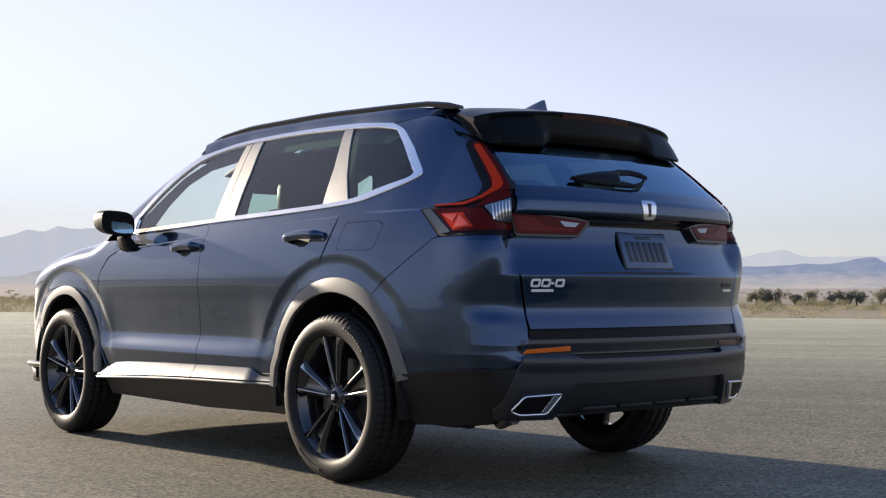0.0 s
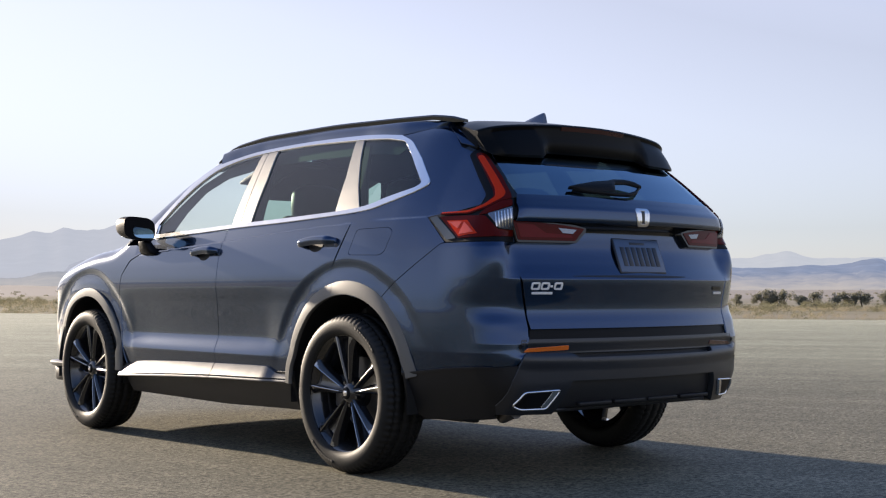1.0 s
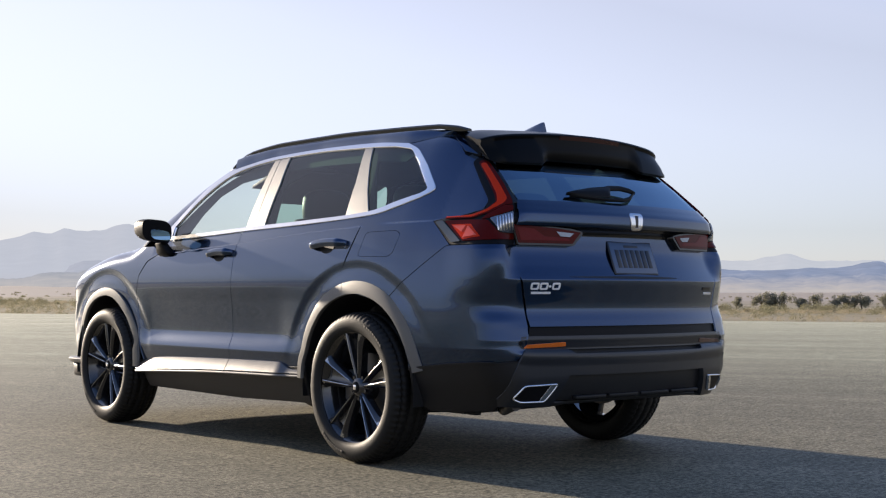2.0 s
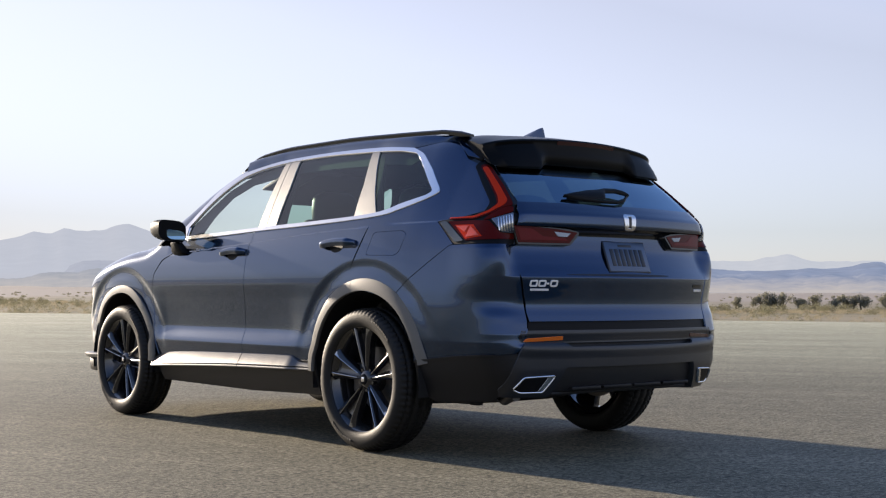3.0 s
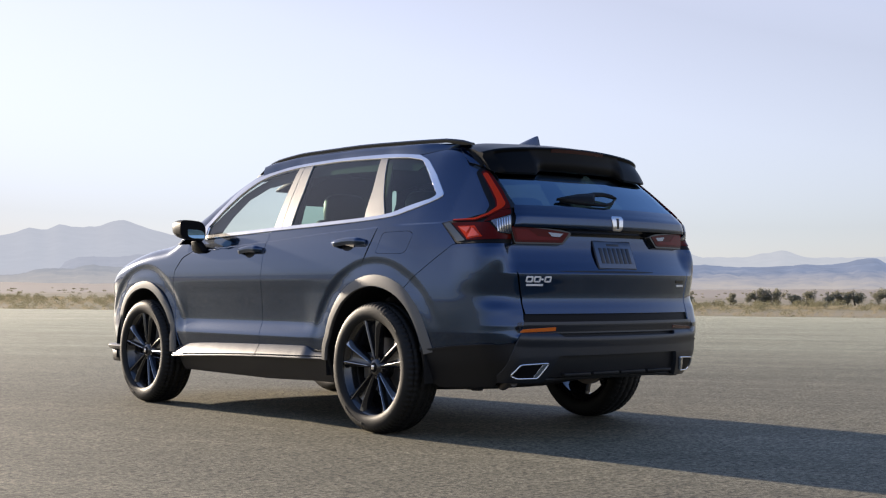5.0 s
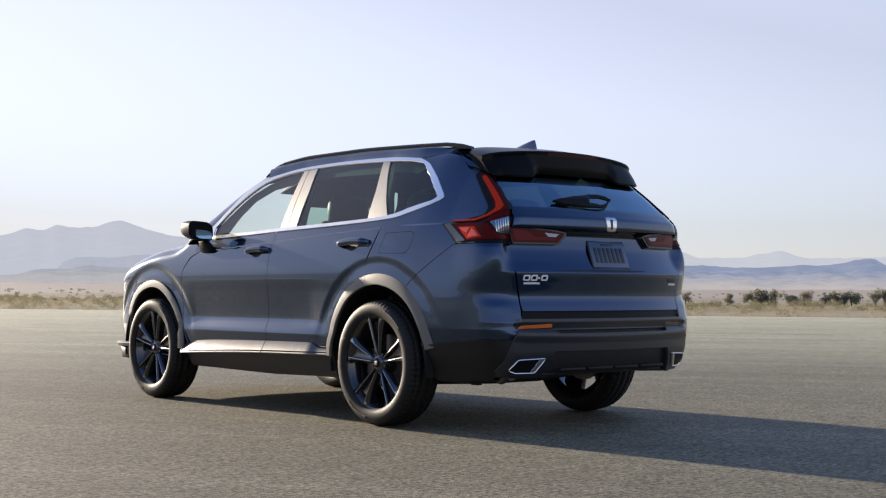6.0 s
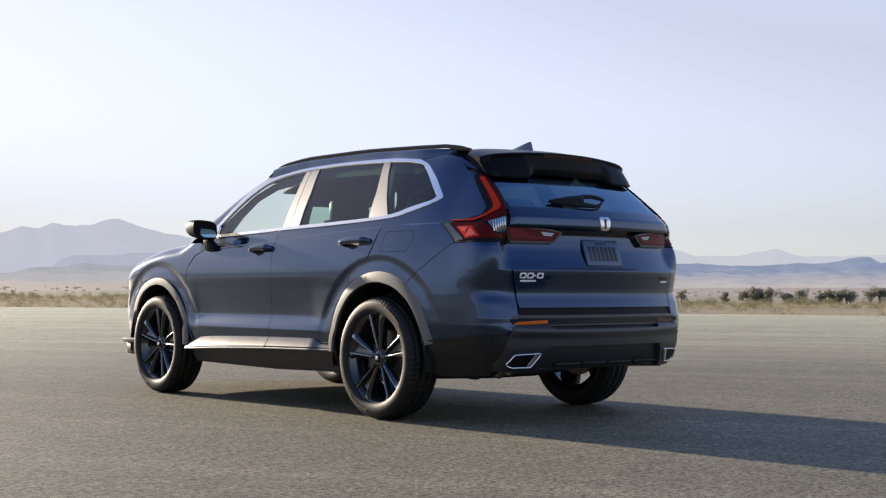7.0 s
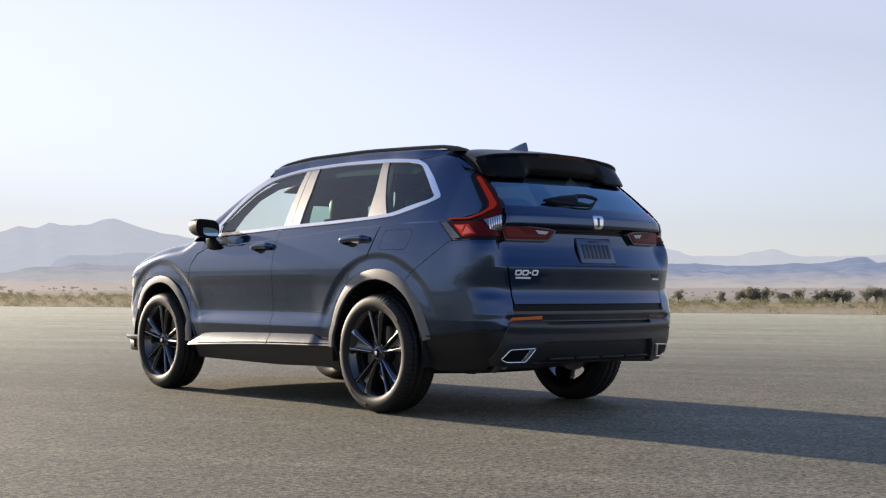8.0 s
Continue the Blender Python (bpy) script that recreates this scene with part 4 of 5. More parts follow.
bumper_side = both("bumper_corner", "corner", [(-0.206, 1.0455), (-0.226, 1.042), (-0.3355, 0.957), (-0.436, 0.875), (-0.507, 0.798), (-0.46, 0.70), (-0.42, 0.60), (-0.40, 0.51), (-0.40, 0.484), (-0.206, 0.512), (-0.062, 0.525), (0.0, 0.525), (0.092, 0.532), (0.124, 0.562), (0.138, 0.60)] + SEAM[::-1],
                   PAINT, car, res=(0.014, 0.008))
both("bumper_cladding", "corner", [(-0.392, 0.480), (-0.206, 0.508), (-0.062, 0.521), (0.0, 0.521), (0.094, 0.528), (0.112, 0.515), (0.048, 0.368), (-0.011, 0.302), (-0.288, 0.284), (-0.37, 0.330)], DARK_TRIM, car,
     "dark lower bumper cladding", offset=0.004, res=(0.02, 0.012), thick=0.03)
both("bumper_strip", "corner", [(-0.392, 0.486), (-0.206, 0.514), (-0.062, 0.527), (-0.01, 0.527), (-0.01, 0.517), (-0.062, 0.517), (-0.206, 0.503), (-0.392, 0.474)], DARK_TRIM, car, offset=0.010, res=(0.02, 0.006), thick=0.01)

LAMP = [(-0.281, 1.164), (-0.232, 1.173), (-0.100, 1.189), (-0.043, 1.213), (-0.029, 1.252), (-0.061, 1.335), (-0.097, 1.442), (-0.070, 1.469), (-0.022, 1.452), (0.043, 1.337), (0.080, 1.247), (0.083, 1.047), (-0.203, 1.050)]
lamp = both("tail_lamp", "corner", rounded(LAMP, 0.012), SATIN_BLACK, car, "black-edged red tail lamp", offset=0.0015, thick=0.04, res=(0.02, 0.02), lip=0.001)
LENS = dict(thick=0.006, res=(0.014, 0.014), lip=0.0025)
for name, outline, mat, label, out in (
        ("lens", rounded([(-0.225, 1.160), (-0.107, 1.159), (-0.034, 1.155), (0.016, 1.098), (0.079, 1.096), (0.079, 1.070), (-0.145, 1.064)], 0.006), DEEP_RED, "deep red lens", 0.0070),
        ("elbow_lens", rounded([(-0.060, 1.160), (-0.026, 1.187), (0.041, 1.220), (0.079, 1.222), (0.079, 1.200), (-0.020, 1.168)], 0.006), DEEP_RED, "deep red lens", 0.0072),
        ("bar_lens", rounded([(-0.068, 1.438), (-0.050, 1.447), (-0.022, 1.436), (0.042, 1.325), (0.075, 1.245), (0.077, 1.229), (0.040, 1.224), (-0.026, 1.191), (-0.100, 1.168), (-0.222, 1.168), (-0.222, 1.174), (-0.100, 1.181), (-0.034, 1.203), (0.006, 1.238), (0.000, 1.275), (-0.030, 1.351)], 0.014), DEEP_RED, "deep red lamp bar", 0.0085),
        ("light_bar", rounded([(-0.060, 1.428), (-0.036, 1.432), (0.022, 1.322), (0.054, 1.252), (0.040, 1.232), (-0.028, 1.196), (-0.100, 1.1715), (-0.215, 1.1700), (-0.215, 1.1735), (-0.100, 1.179), (-0.034, 1.203), (0.012, 1.236), (0.010, 1.275), (-0.022, 1.351)], 0.012), RED_LENS, "red vertical light bar", 0.0110),
        ("clear_lens", rounded([(-0.022, 1.163), (0.079, 1.192), (0.079, 1.104), (0.020, 1.106), (-0.008, 1.146)], 0.005), CLEAR_LENS, "clear reversing lens", 0.0085),
        ("edge_reflector", rounded([(-0.268, 1.158), (-0.238, 1.164), (-0.156, 1.063), (-0.196, 1.058)], 0.006), GREY_LENS, "pale grey edge reflector", 0.0070)):
    both(name, "corner", outline, mat, lamp[0], label, offset=out, **LENS)
for outline, mat, out in (([(-0.192, 1.140), (-0.106, 1.138), (-0.068, 1.080), (-0.143, 1.070)], RED_LENS, 0.0085), ([(-0.184, 1.134), (-0.128, 1.133), (-0.146, 1.104)], BRIGHT_RED, 0.0105), ([(-0.118, 1.130), (-0.082, 1.085), (-0.142, 1.078)], BRIGHT_RED, 0.0105)):
    both("reflector", "corner", outline, mat, lamp[0], "faceted red reflector", offset=out, thick=0.003, res=(0.02, 0.02))
for k in range(6):
    u = 0.010 + 0.0125 * k
    both("lens_rib", "corner", [(u, 1.110), (u - 0.002, 1.166 + 0.016 * k / 5), (u + 0.001, 1.167 + 0.016 * k / 5), (u + 0.003, 1.110)], CHROME, lamp[0], "", offset=0.0105, thick=0.003, res=(0.02, 0.02))
both("pillar_filler", "corner", [(-0.215, 1.605), (-0.02, 1.60), (0.03, 1.44), (0.088, 1.25), (0.088, 1.03), (-0.22, 1.03), (-0.30, 1.17), (-0.09, 1.205), (-0.065, 1.26), (-0.115, 1.40), (-0.17, 1.50)], SATIN_BLACK, car, offset=-0.010, thick=0.004, res=(0.03, 0.03))

# tailgate, as (x, z) from behind
def even(half):
    """A closed outline out of its left half, from top to bottom."""
    return list(half) + [(-x, z) for x, z in half[::-1]]


GATE = (0.03, 0.006)
gate = part("tailgate", patch("rear", even([(-0.674, 1.092), (-0.668, 1.03), (-0.690, 0.930), (-0.672, 0.86), (-0.650, 0.760), (-0.650, 0.72), (-0.645, 0.681)]), res=GATE), PAINT, car)
# the undercut's shade is put in as a recessed black strip
part("gate_underside", patch("rear", even([(-0.646, 0.684), (-0.655, 0.640)]), offset=-0.012, thick=0.02, res=(0.03, 0.006)), SATIN_BLACK, gate, "recessed black strip for the shaded undercut of the tailgate")
part("gate_lip", patch("rear", even([(-0.640, 1.252), (-0.665, 1.215), (-0.686, 1.134)]), res=GATE), PAINT, gate)
REARGLASS = even([(-0.530, 1.500), (-0.578, 1.45), (-0.618, 1.33), (-0.634, 1.253)])
part("rear_window", patch("rear", REARGLASS, offset=-0.002, thick=0.004, res=(0.05, 0.04)), REAR_GLASS, gate, "dark tinted rear window")
part("rear_window_frame", patch("rear", even([(-0.560, 1.530), (-0.640, 1.475), (-0.690, 1.36), (-0.715, 1.250), (-0.70, 1.235), (-0.645, 1.246)]), holes=[REARGLASS], offset=-0.007, thick=0.01, res=(0.03, 0.03)), GLOSS_BLACK, gate, "gloss black rear window frame")
part("gate_garnish", patch("rear", even([(-0.68, 1.150), (-0.66, 1.075)]), offset=-0.012, thick=0.003, res=(0.03, 0.004)), GLOSS_BLACK, gate, "gloss black strip under the tailgate lip")
# thin black strip painted in for the shadow along the crease
part("crease_shade", patch("rear", curved([(-0.43, 0.9035), (-0.2, 0.9075), (0.0, 0.9085), (0.2, 0.9075), (0.30, 0.904), (0.2, 0.8995), (0.0, 0.898), (-0.2, 0.8995)], 0.03), offset=0.0015, thick=0.002, res=(0.03, 0.006)), PLASTIC, gate)
def lamp_face(view, uv, offset=0.0):
    """A plain bowed face for the tailgate lamps, under the lip."""
    uv = np.asarray(uv, float)
    u, v = uv[:, 0], uv[:, 1]
    p = np.stack([u, -1.012 + 0.20 * u * u + (v - 1.09) * 0.06, v], 1)
    n = np.stack([0.40 * u, -np.ones_like(u), 0.06 + 0 * u], 1)
    n /= np.linalg.norm(n, axis=1, keepdims=True)
    return p + n * offset, n


inner = both("inner_lamp", "rear", rounded([(-0.690, 1.142), (-0.383, 1.124), (-0.322, 1.112), (-0.322, 1.098), (-0.378, 1.046), (-0.670, 1.046)], 0.008), GLOSS_BLACK, gate, "black-edged red inner tail lamp", offset=0.0, thick=0.05, res=(0.03, 0.03), surface=lamp_face)
for k in (0, 1):
    for name, outline, mat, label in (("lens", rounded([(-0.688, 1.138), (-0.45, 1.122), (-0.334, 1.108), (-0.384, 1.056), (-0.668, 1.056)], 0.006), DEEP_RED, "deep red lens"),
                                      ("light_bar", [(-0.672, 1.126), (-0.590, 1.120), (-0.535, 1.086), (-0.410, 1.080), (-0.396, 1.068), (-0.656, 1.067)], WINE_LENS, "red light bar"),
                                      ("clear_lens", [(-0.470, 1.109), (-0.376, 1.103), (-0.398, 1.086), (-0.450, 1.088)], CLEAR_LENS, "clear reversing lens")):
        me = patch("rear", outline, offset=0.003 if name == "lens" else 0.005, thick=0.003, res=(0.03, 0.03), surface=lamp_face)
        part(name, flipped(me) if k else me, mat, inner[k], label)

# spoiler over the rear window
def lip_at(x):
    """Where the spoiler's rear lip runs."""
    e = abs(x) / 0.640
    return -0.745 + 0.085 * e ** 2 + 0.06 * e ** 14, 1.604 - 0.036 * e ** 2 - 0.024 * e ** 12


def spoiler():
    rings = []
    for x in np.linspace(-0.622, 0.622, 65):
        e = abs(x) / 0.640
        yt, zt = lip_at(x)
        zb = 1.462 - 0.026 * min(1, max(0, (abs(x) - 0.30) / 0.05)) - 0.012 * e ** 4 + 0.04 * e ** 20
        yb = float(tail_line(zb)) + 0.2 * x * x - 0.016
        y0 = -0.40
        z0 = float(top_line(y0 + 0.32 * x * x)) - 0.03 * (x / 0.58) ** 2 + 0.004 - 0.035 * e ** 10
        ends = 0.03 * e ** 16
        rings.append([(x * 0.90, y0, z0), (x * 0.96, (y0 + yt) / 2, (z0 + zt) / 2 + 0.004), (x, yt + 0.03, zt + 0.001), (x, yt + 0.006, zt - 0.002), (x, yt, zt - 0.010), (x, yt + 0.006, zt - 0.026), (x, (yt + yb) / 2 - 0.012 + ends, (zt + zb) / 2 - 0.010), (x, yb - 0.010 + ends, zb + 0.010), (x, yb, zb), (x, yb + 0.03, zb + 0.012), (x * 0.95, yb + 0.12, zb + 0.07), (x * 0.90, y0, z0 - 0.04)])
    return loft(rings)


spoil = part("spoiler", spoiler(), SPOILER_BLACK, car, "gloss black roof spoiler")
def brake_light():
    rings = []
    for x in np.linspace(-0.21, 0.21, 15):
        yt, zt = lip_at(x)
        rings.append([(x, yt - 0.003, zt - 0.011), (x, yt + 0.006, zt - 0.034), (x, yt + 0.03, zt - 0.034), (x, yt + 0.03, zt - 0.011)])
    return loft(rings)


part("brake_light", brake_light(), DULL_RED, spoil, "dark red high brake light strip")
def spoiler_wing():
    """The finlet that joins the spoiler to the rear pillar."""
    a = [(-0.588, -0.36, 1.592), (-0.618, -0.50, 1.500), (-0.606, -0.600, 1.470), (-0.590, -0.610, 1.540), (-0.580, -0.45, 1.595)]
    b = [(x + 0.035, y, z - 0.02) for x, y, z in a]
    return loft([a, b], bevel=0.006)


mirrored("spoiler_wing", spoiler_wing(), SPOILER_BLACK, (spoil, spoil))
both("spoiler_finlet", "corner", [(-0.190, 1.608), (-0.152, 1.538), (-0.132, 1.504), (-0.046, 1.478), (-0.020, 1.500), (0.016, 1.590), (-0.010, 1.610)], PAINT, spoil, "navy finlet beside the spoiler", offset=0.003, thick=0.01, res=(0.02, 0.02))

# bumper, as (x, z) from behind
bump = part("rear_bumper", patch("rear", even([(-0.645, 0.638), (-0.698, 0.636), (-0.712, 0.60), (-0.695, 0.578)]) , res=(0.02, 0.004), thick=0.03, lip=0.0004), TRIM, car, "grey painted rear bumper")
part("bumper_garnish", patch("rear", even([(-0.44, 0.556), (-0.475, 0.573), (-0.684, 0.574), (-0.702, 0.556), (-0.735, 0.469), (-0.752, 0.363), (-0.735, 0.328), (-0.53, 0.325), (-0.47, 0.462)]) , offset=0.010, thick=0.04, res=(0.03, 0.012)), TRIM, bump, "grey painted lower bumper moulding")
part("diffuser", patch("rear", even([(-0.475, 0.475), (-0.53, 0.36), (-0.50, 0.335)]), offset=-0.02, thick=0.02, res=(0.04, 0.02)), PLASTIC, bump, "black lower diffuser")
for x in (-0.33, -0.11, 0.11, 0.33):
    part("diffuser_bar", block(x - 0.10, x + 0.10, -1.052, -1.02, 0.352, 0.368, 0.004), DARK_TRIM, bump)
part("bumper_underside", block(-0.50, 0.50, -0.98, -0.45, 0.325, 0.345, 0.01), PLASTIC, bump)
REFL = dict(offset=0.004, thick=0.006, res=(0.03, 0.01))
me = patch("rear", rounded([(-0.688, 0.585), (-0.670, 0.600), (-0.474, 0.610), (-0.472, 0.592)], 0.004), **REFL)
# the left one is painted as lit, the right one as unlit
part("reflector", me, LIT_REFLECTOR, bump, "red bumper reflector painted orange as if lit")
part("reflector", flipped(me), UNLIT_REFLECTOR, bump, "red bumper reflector painted dull as if unlit")
EXH = [(-0.712, 0.366), (-0.684, 0.422), (-0.525, 0.428), (-0.570, 0.350), (-0.680, 0.350)]
ex_c = np.mean(EXH, 0)
ex_in = [tuple(ex_c + (np.array(p) - ex_c) * (0.975, 0.945)) for p in EXH]
finish = both("exhaust_finisher", "rear", rounded(EXH, 0.012), CHROME, bump, "chrome exhaust finisher", holes=[rounded(ex_in, 0.012)], offset=0.020, thick=0.05, res=(0.03, 0.012), lip=0.003)
me = patch("rear", rounded(ex_in, 0.012), offset=0.0125, thick=0.004, res=(0.03, 0.02))
part("exhaust_mouth", me, SATIN_BLACK, finish[0])
part("exhaust_mouth", flipped(me), SATIN_BLACK, finish[1])
me = patch("rear", [(-0.596, 0.357), (-0.574, 0.357), (-0.534, 0.424), (-0.560, 0.423)], offset=0.0155, thick=0.004, res=(0.03, 0.02))
part("exhaust_wall", me, CHROME, finish[0], "bright inner wall of the finisher")
part("exhaust_wall", flipped(me), CHROME, finish[1], "bright inner wall of the finisher")
for x in (-0.705, 0.705):
    part("parking_sensor", patch("rear", [(x + 0.009 * math.cos(a), 0.607 + 0.009 * math.sin(a)) for a in np.linspace(0, 2 * math.pi, 17)[:-1]], offset=0.002, thick=0.003, res=(0.02, 0.02)), SATIN_BLACK, bump)

# roof, windscreen, bonnet, nose
half = [(1.97, 0.25), (1.80, 0.424), (1.683, 0.536), (1.53, 0.613), (1.311, 0.645), (1.09, 0.672), (0.668, 0.682), (0.168, 0.666), (-0.15, 0.635), (-0.378, 0.70), (-0.66, 0.69), (-0.66, 1.135), (1.62, 1.142), (1.60, 0.83), (1.665, 0.690), (1.80, 0.535), (1.99, 0.37), (2.2, 0.30), (2.12, 0.22)]
rl = patch("shoulder", half, offset=-0.002, res=(0.05, 0.025))
part("roof", joined(rl, flipped(rl)), PAINT, car)
part("windscreen", patch("top", even([(-0.60, 1.63), (-0.73, 2.18), (-0.55, 2.42), (-0.25, 2.54)]), offset=-0.004, thick=0.005, res=(0.05, 0.05)), CLEAR_GLASS, car, "clear windscreen")
bl = patch("shoulder", [(2.10, 0.235), (2.30, 0.225), (2.70, 0.235), (2.95, 0.22), (3.2, 0.24), (3.36, 0.42), (3.50, 0.68), (2.62, 0.828), (2.50, 0.62), (2.30, 0.40)], offset=-0.001, res=(0.04, 0.02))
part("bonnet", joined(bl, flipped(bl)), PAINT, car)
part("nose", patch("front", even([(-0.45, 1.02), (-0.78, 0.93), (-0.86, 0.75), (-0.86, 0.30), (-0.70, 0.24)]), offset=-0.002, res=(0.05, 0.04)), PAINT, car)
def chin(z_top, z_low, reach, ys):
    """A moulding along the front bumper's lower corner."""
    rings = []
    for y in ys:
        x = -0.905 - reach + 0.9 * max(0.0, y - 3.12) ** 2
        rings.append([(x + 0.12, y, z_top), (x + 0.012, y, z_top), (x, y, z_top - 0.012), (x + 0.006, y, z_low + 0.006), (x + 0.014, y, z_low), (x + 0.12, y, z_low)])
    return loft(rings)


mirrored("chin_moulding", chin(0.372, 0.275, -0.022, np.linspace(3.04, 3.27, 9)), DARK_TRIM, (car, car), "dark lower front bumper moulding")
mirrored("chin_strip", chin(0.404, 0.368, 0.010, np.linspace(3.05, 3.30, 9)), SILVER, (car, car), "bright satin bumper strip")


def rail():
    rings = []
    for s in np.linspace(0, 1, 30):
        y = 1.60 - 2.12 * s
        lift = 0.028 * min(1, s / 0.08, (1 - s) / 0.10) ** 0.6
        z = float(top_line(y + 0.11)) - 0.034
        x = -0.610 + 0.01 * s
        low = z - 0.010 + max(0.0, lift - 0.014) * 1.25
        rings.append([(x - 0.011, y, low), (x - 0.014, y, z + lift - 0.004), (x - 0.006, y, z + lift + 0.004), (x + 0.010, y, z + lift + 0.002), (x + 0.014, y, low)])
    return loft(rings)


mirrored("roof_rail", rail(), GLOSS_BLACK, (car, car), "black roof rail")


def roof_side():
    """The steep painted side of the roof, from the window surround up to the rail."""
    rings = []
    for y in np.linspace(-0.44, 1.48, 50):
        low = float(np.interp(y, [-0.132, 0.168, 0.668, 1.091, 1.311, 1.53], [1.574, 1.599, 1.611, 1.603, 1.582, 1.547]))
        top = float(top_line(y + 0.11)) - 0.030
        fade = max(0.0, (-0.132 - y) / 0.308)
        low += (top - 0.016 - low) * fade ** 1.3
        xl = float(side_x([y], [low])[0]) - 0.003 + 0.004 * fade
        xt = max(-0.70, min(-0.612 + 0.02 * fade, xl + 0.012))
        rings.append([(xl, y, low), ((xl + xt) / 2 - 0.004, y, (low + top) / 2), (xt, y, top - 0.004), (xt + 0.006, y, top), (xt + 0.03, y, top - 0.006), (xl + 0.03, y, low)])
    return loft(rings)


mirrored("roof_side", roof_side(), PAINT, (car, car))


def fin():
    rings = []
    for s in np.linspace(0, 1, 12):
        z = 1.628 + 0.079 * s
        y0, y1 = -0.165 - 0.228 * s ** 1.6, -0.418 - 0.006 * (1 - s)
        w = 0.024 * (1 - s) ** 0.6 + 0.003
        ym = (y0 * 0.45 + y1 * 0.55)
        rings.append([(0, y0, z), (-w * 0.7, (y0 + ym) / 2, z), (-w, ym, z), (-w * 0.75, y1 + 0.004, z), (w * 0.75, y1 + 0.004, z), (w, ym, z), (w * 0.7, (y0 + ym) / 2, z)])
    return loft(rings)


part("antenna_fin", fin(), PAINT, car, "navy shark-fin aerial")

# mirrors
def rounded_box_rings(cx, cy, cz, hx, hy, hz, n=10, m=20, px=3.0):
    rings = []
    for i in range(n + 1):
        s = -1 + 2 * i / n
        k = max(0.02, (1 - abs(s) ** px)) ** (1 / px)
        ring = []
        for j in range(m):
            a = 2 * math.pi * j / m
            c, d = math.cos(a), math.sin(a)
            ring.append((cx + math.copysign(abs(c) ** 0.6, c) * hx * k, cy + s * hy, cz + math.copysign(abs(d) ** 0.6, d) * hz * k))
        rings.append(ring)
    return rings


def door_mirror():
    rings = []
    for i in range(11):
        s = i / 10
        y = 1.86 + 0.17 * s
        k = (1 - s ** 3.0) ** 0.5 * 0.96 + 0.04
        ring = []
        for j in range(24):
            a = 2 * math.pi * j / 24
            c, d = math.cos(a), math.sin(a)
            ring.append((-0.985 + math.copysign(abs(c) ** 0.55, c) * 0.097 * (0.4 + 0.6 * k), y, 1.203 + (0.01 * s) + math.copysign(abs(d) ** 0.62, d) * 0.066 * k + 0.012 * c * -1))
        rings.append(ring)
    return loft(rings)


housing = mirrored("mirror_housing", door_mirror(), SATIN_BLACK, (car, car), "black door mirror housing")
def mirror_pane():
    ring = []
    for j in range(28):
        a = 2 * math.pi * j / 28
        c, d = math.cos(a), math.sin(a)
        ring.append((-0.962 + math.copysign(abs(c) ** 0.5, c) * 0.064, 1.857, 1.178 + math.copysign(abs(d) ** 0.55, d) * 0.029 - 0.012 * c))
    return loft([ring, [(x, y + 0.004, z) for x, y, z in ring]])


mirrored("mirror_glass", mirror_pane(), MIRROR, housing, "door mirror glass")
mirrored("mirror_foot", loft([[(-0.945, 1.885, 1.135), (-0.90, 1.885, 1.135), (-0.90, 1.965, 1.135), (-0.945, 1.965, 1.135)], [(-0.925, 1.86, 1.075), (-0.860, 1.86, 1.075), (-0.860, 1.985, 1.075), (-0.925, 1.985, 1.075)],
                              [(-0.905, 1.86, 1.055), (-0.860, 1.86, 1.055), (-0.860, 1.985, 1.055), (-0.905, 1.985, 1.055)]], bevel=0.008), SATIN_BLACK, housing)


def handle(y0, y1, z):
    rings = []
    for s in np.linspace(0, 1, 17):
        y = y0 + (y1 - y0) * s
        ends = min(1, s / 0.10, (1 - s) / 0.10) ** 0.6
        reach = 0.006 + 0.034 * ends
        p, n = skin("side", [(y, z)])
        x = float(p[0][0]) - reach
        zz = z + 0.010 * math.sin(math.pi * s) - 0.010 * (s - 0.5)
        h = 0.012 + 0.009 * ends
        rings.append([(x - 0.004, y, zz - h * 0.5), (x - 0.007, y, zz + h * 0.25), (x - 0.001, y, zz + h * 0.75), (x + 0.008, y, zz + h), (x + 0.016, y, zz + h * 0.7), (x + 0.016, y, zz - h * 0.8), (x + 0.004, y, zz - h)])
    return loft(rings)


for y0, y1, z, doors in ((1.155, 1.405, 1.055, front_door), (0.080, 0.372, 1.074, rear_door)):
    mirrored("door_handle", handle(y0, y1, z), PAINT, doors, "navy door handle with bright edge")
    c = y0 + (y1 - y0) * 0.56
    # no hollow here: a flat black ellipse paints in the bowl's shade
    bowl = [(c + 0.060 * math.cos(a), z - 0.010 + 0.034 * math.sin(a)) for a in np.linspace(0, 2 * math.pi, 28)[:-1]]
    me = patch("side", bowl, offset=0.0012, thick=0.002, res=(0.03, 0.02))
    part("bowl_shade", me, SATIN_BLACK, doors[0])
    part("bowl_shade", flipped(me), SATIN_BLACK, doors[1])

# wiper, plate, badges
def on_glass(x, z, out):
    p, n = skin("rear", [(x, z)])
    return p[0] + n[0] * out, n[0]


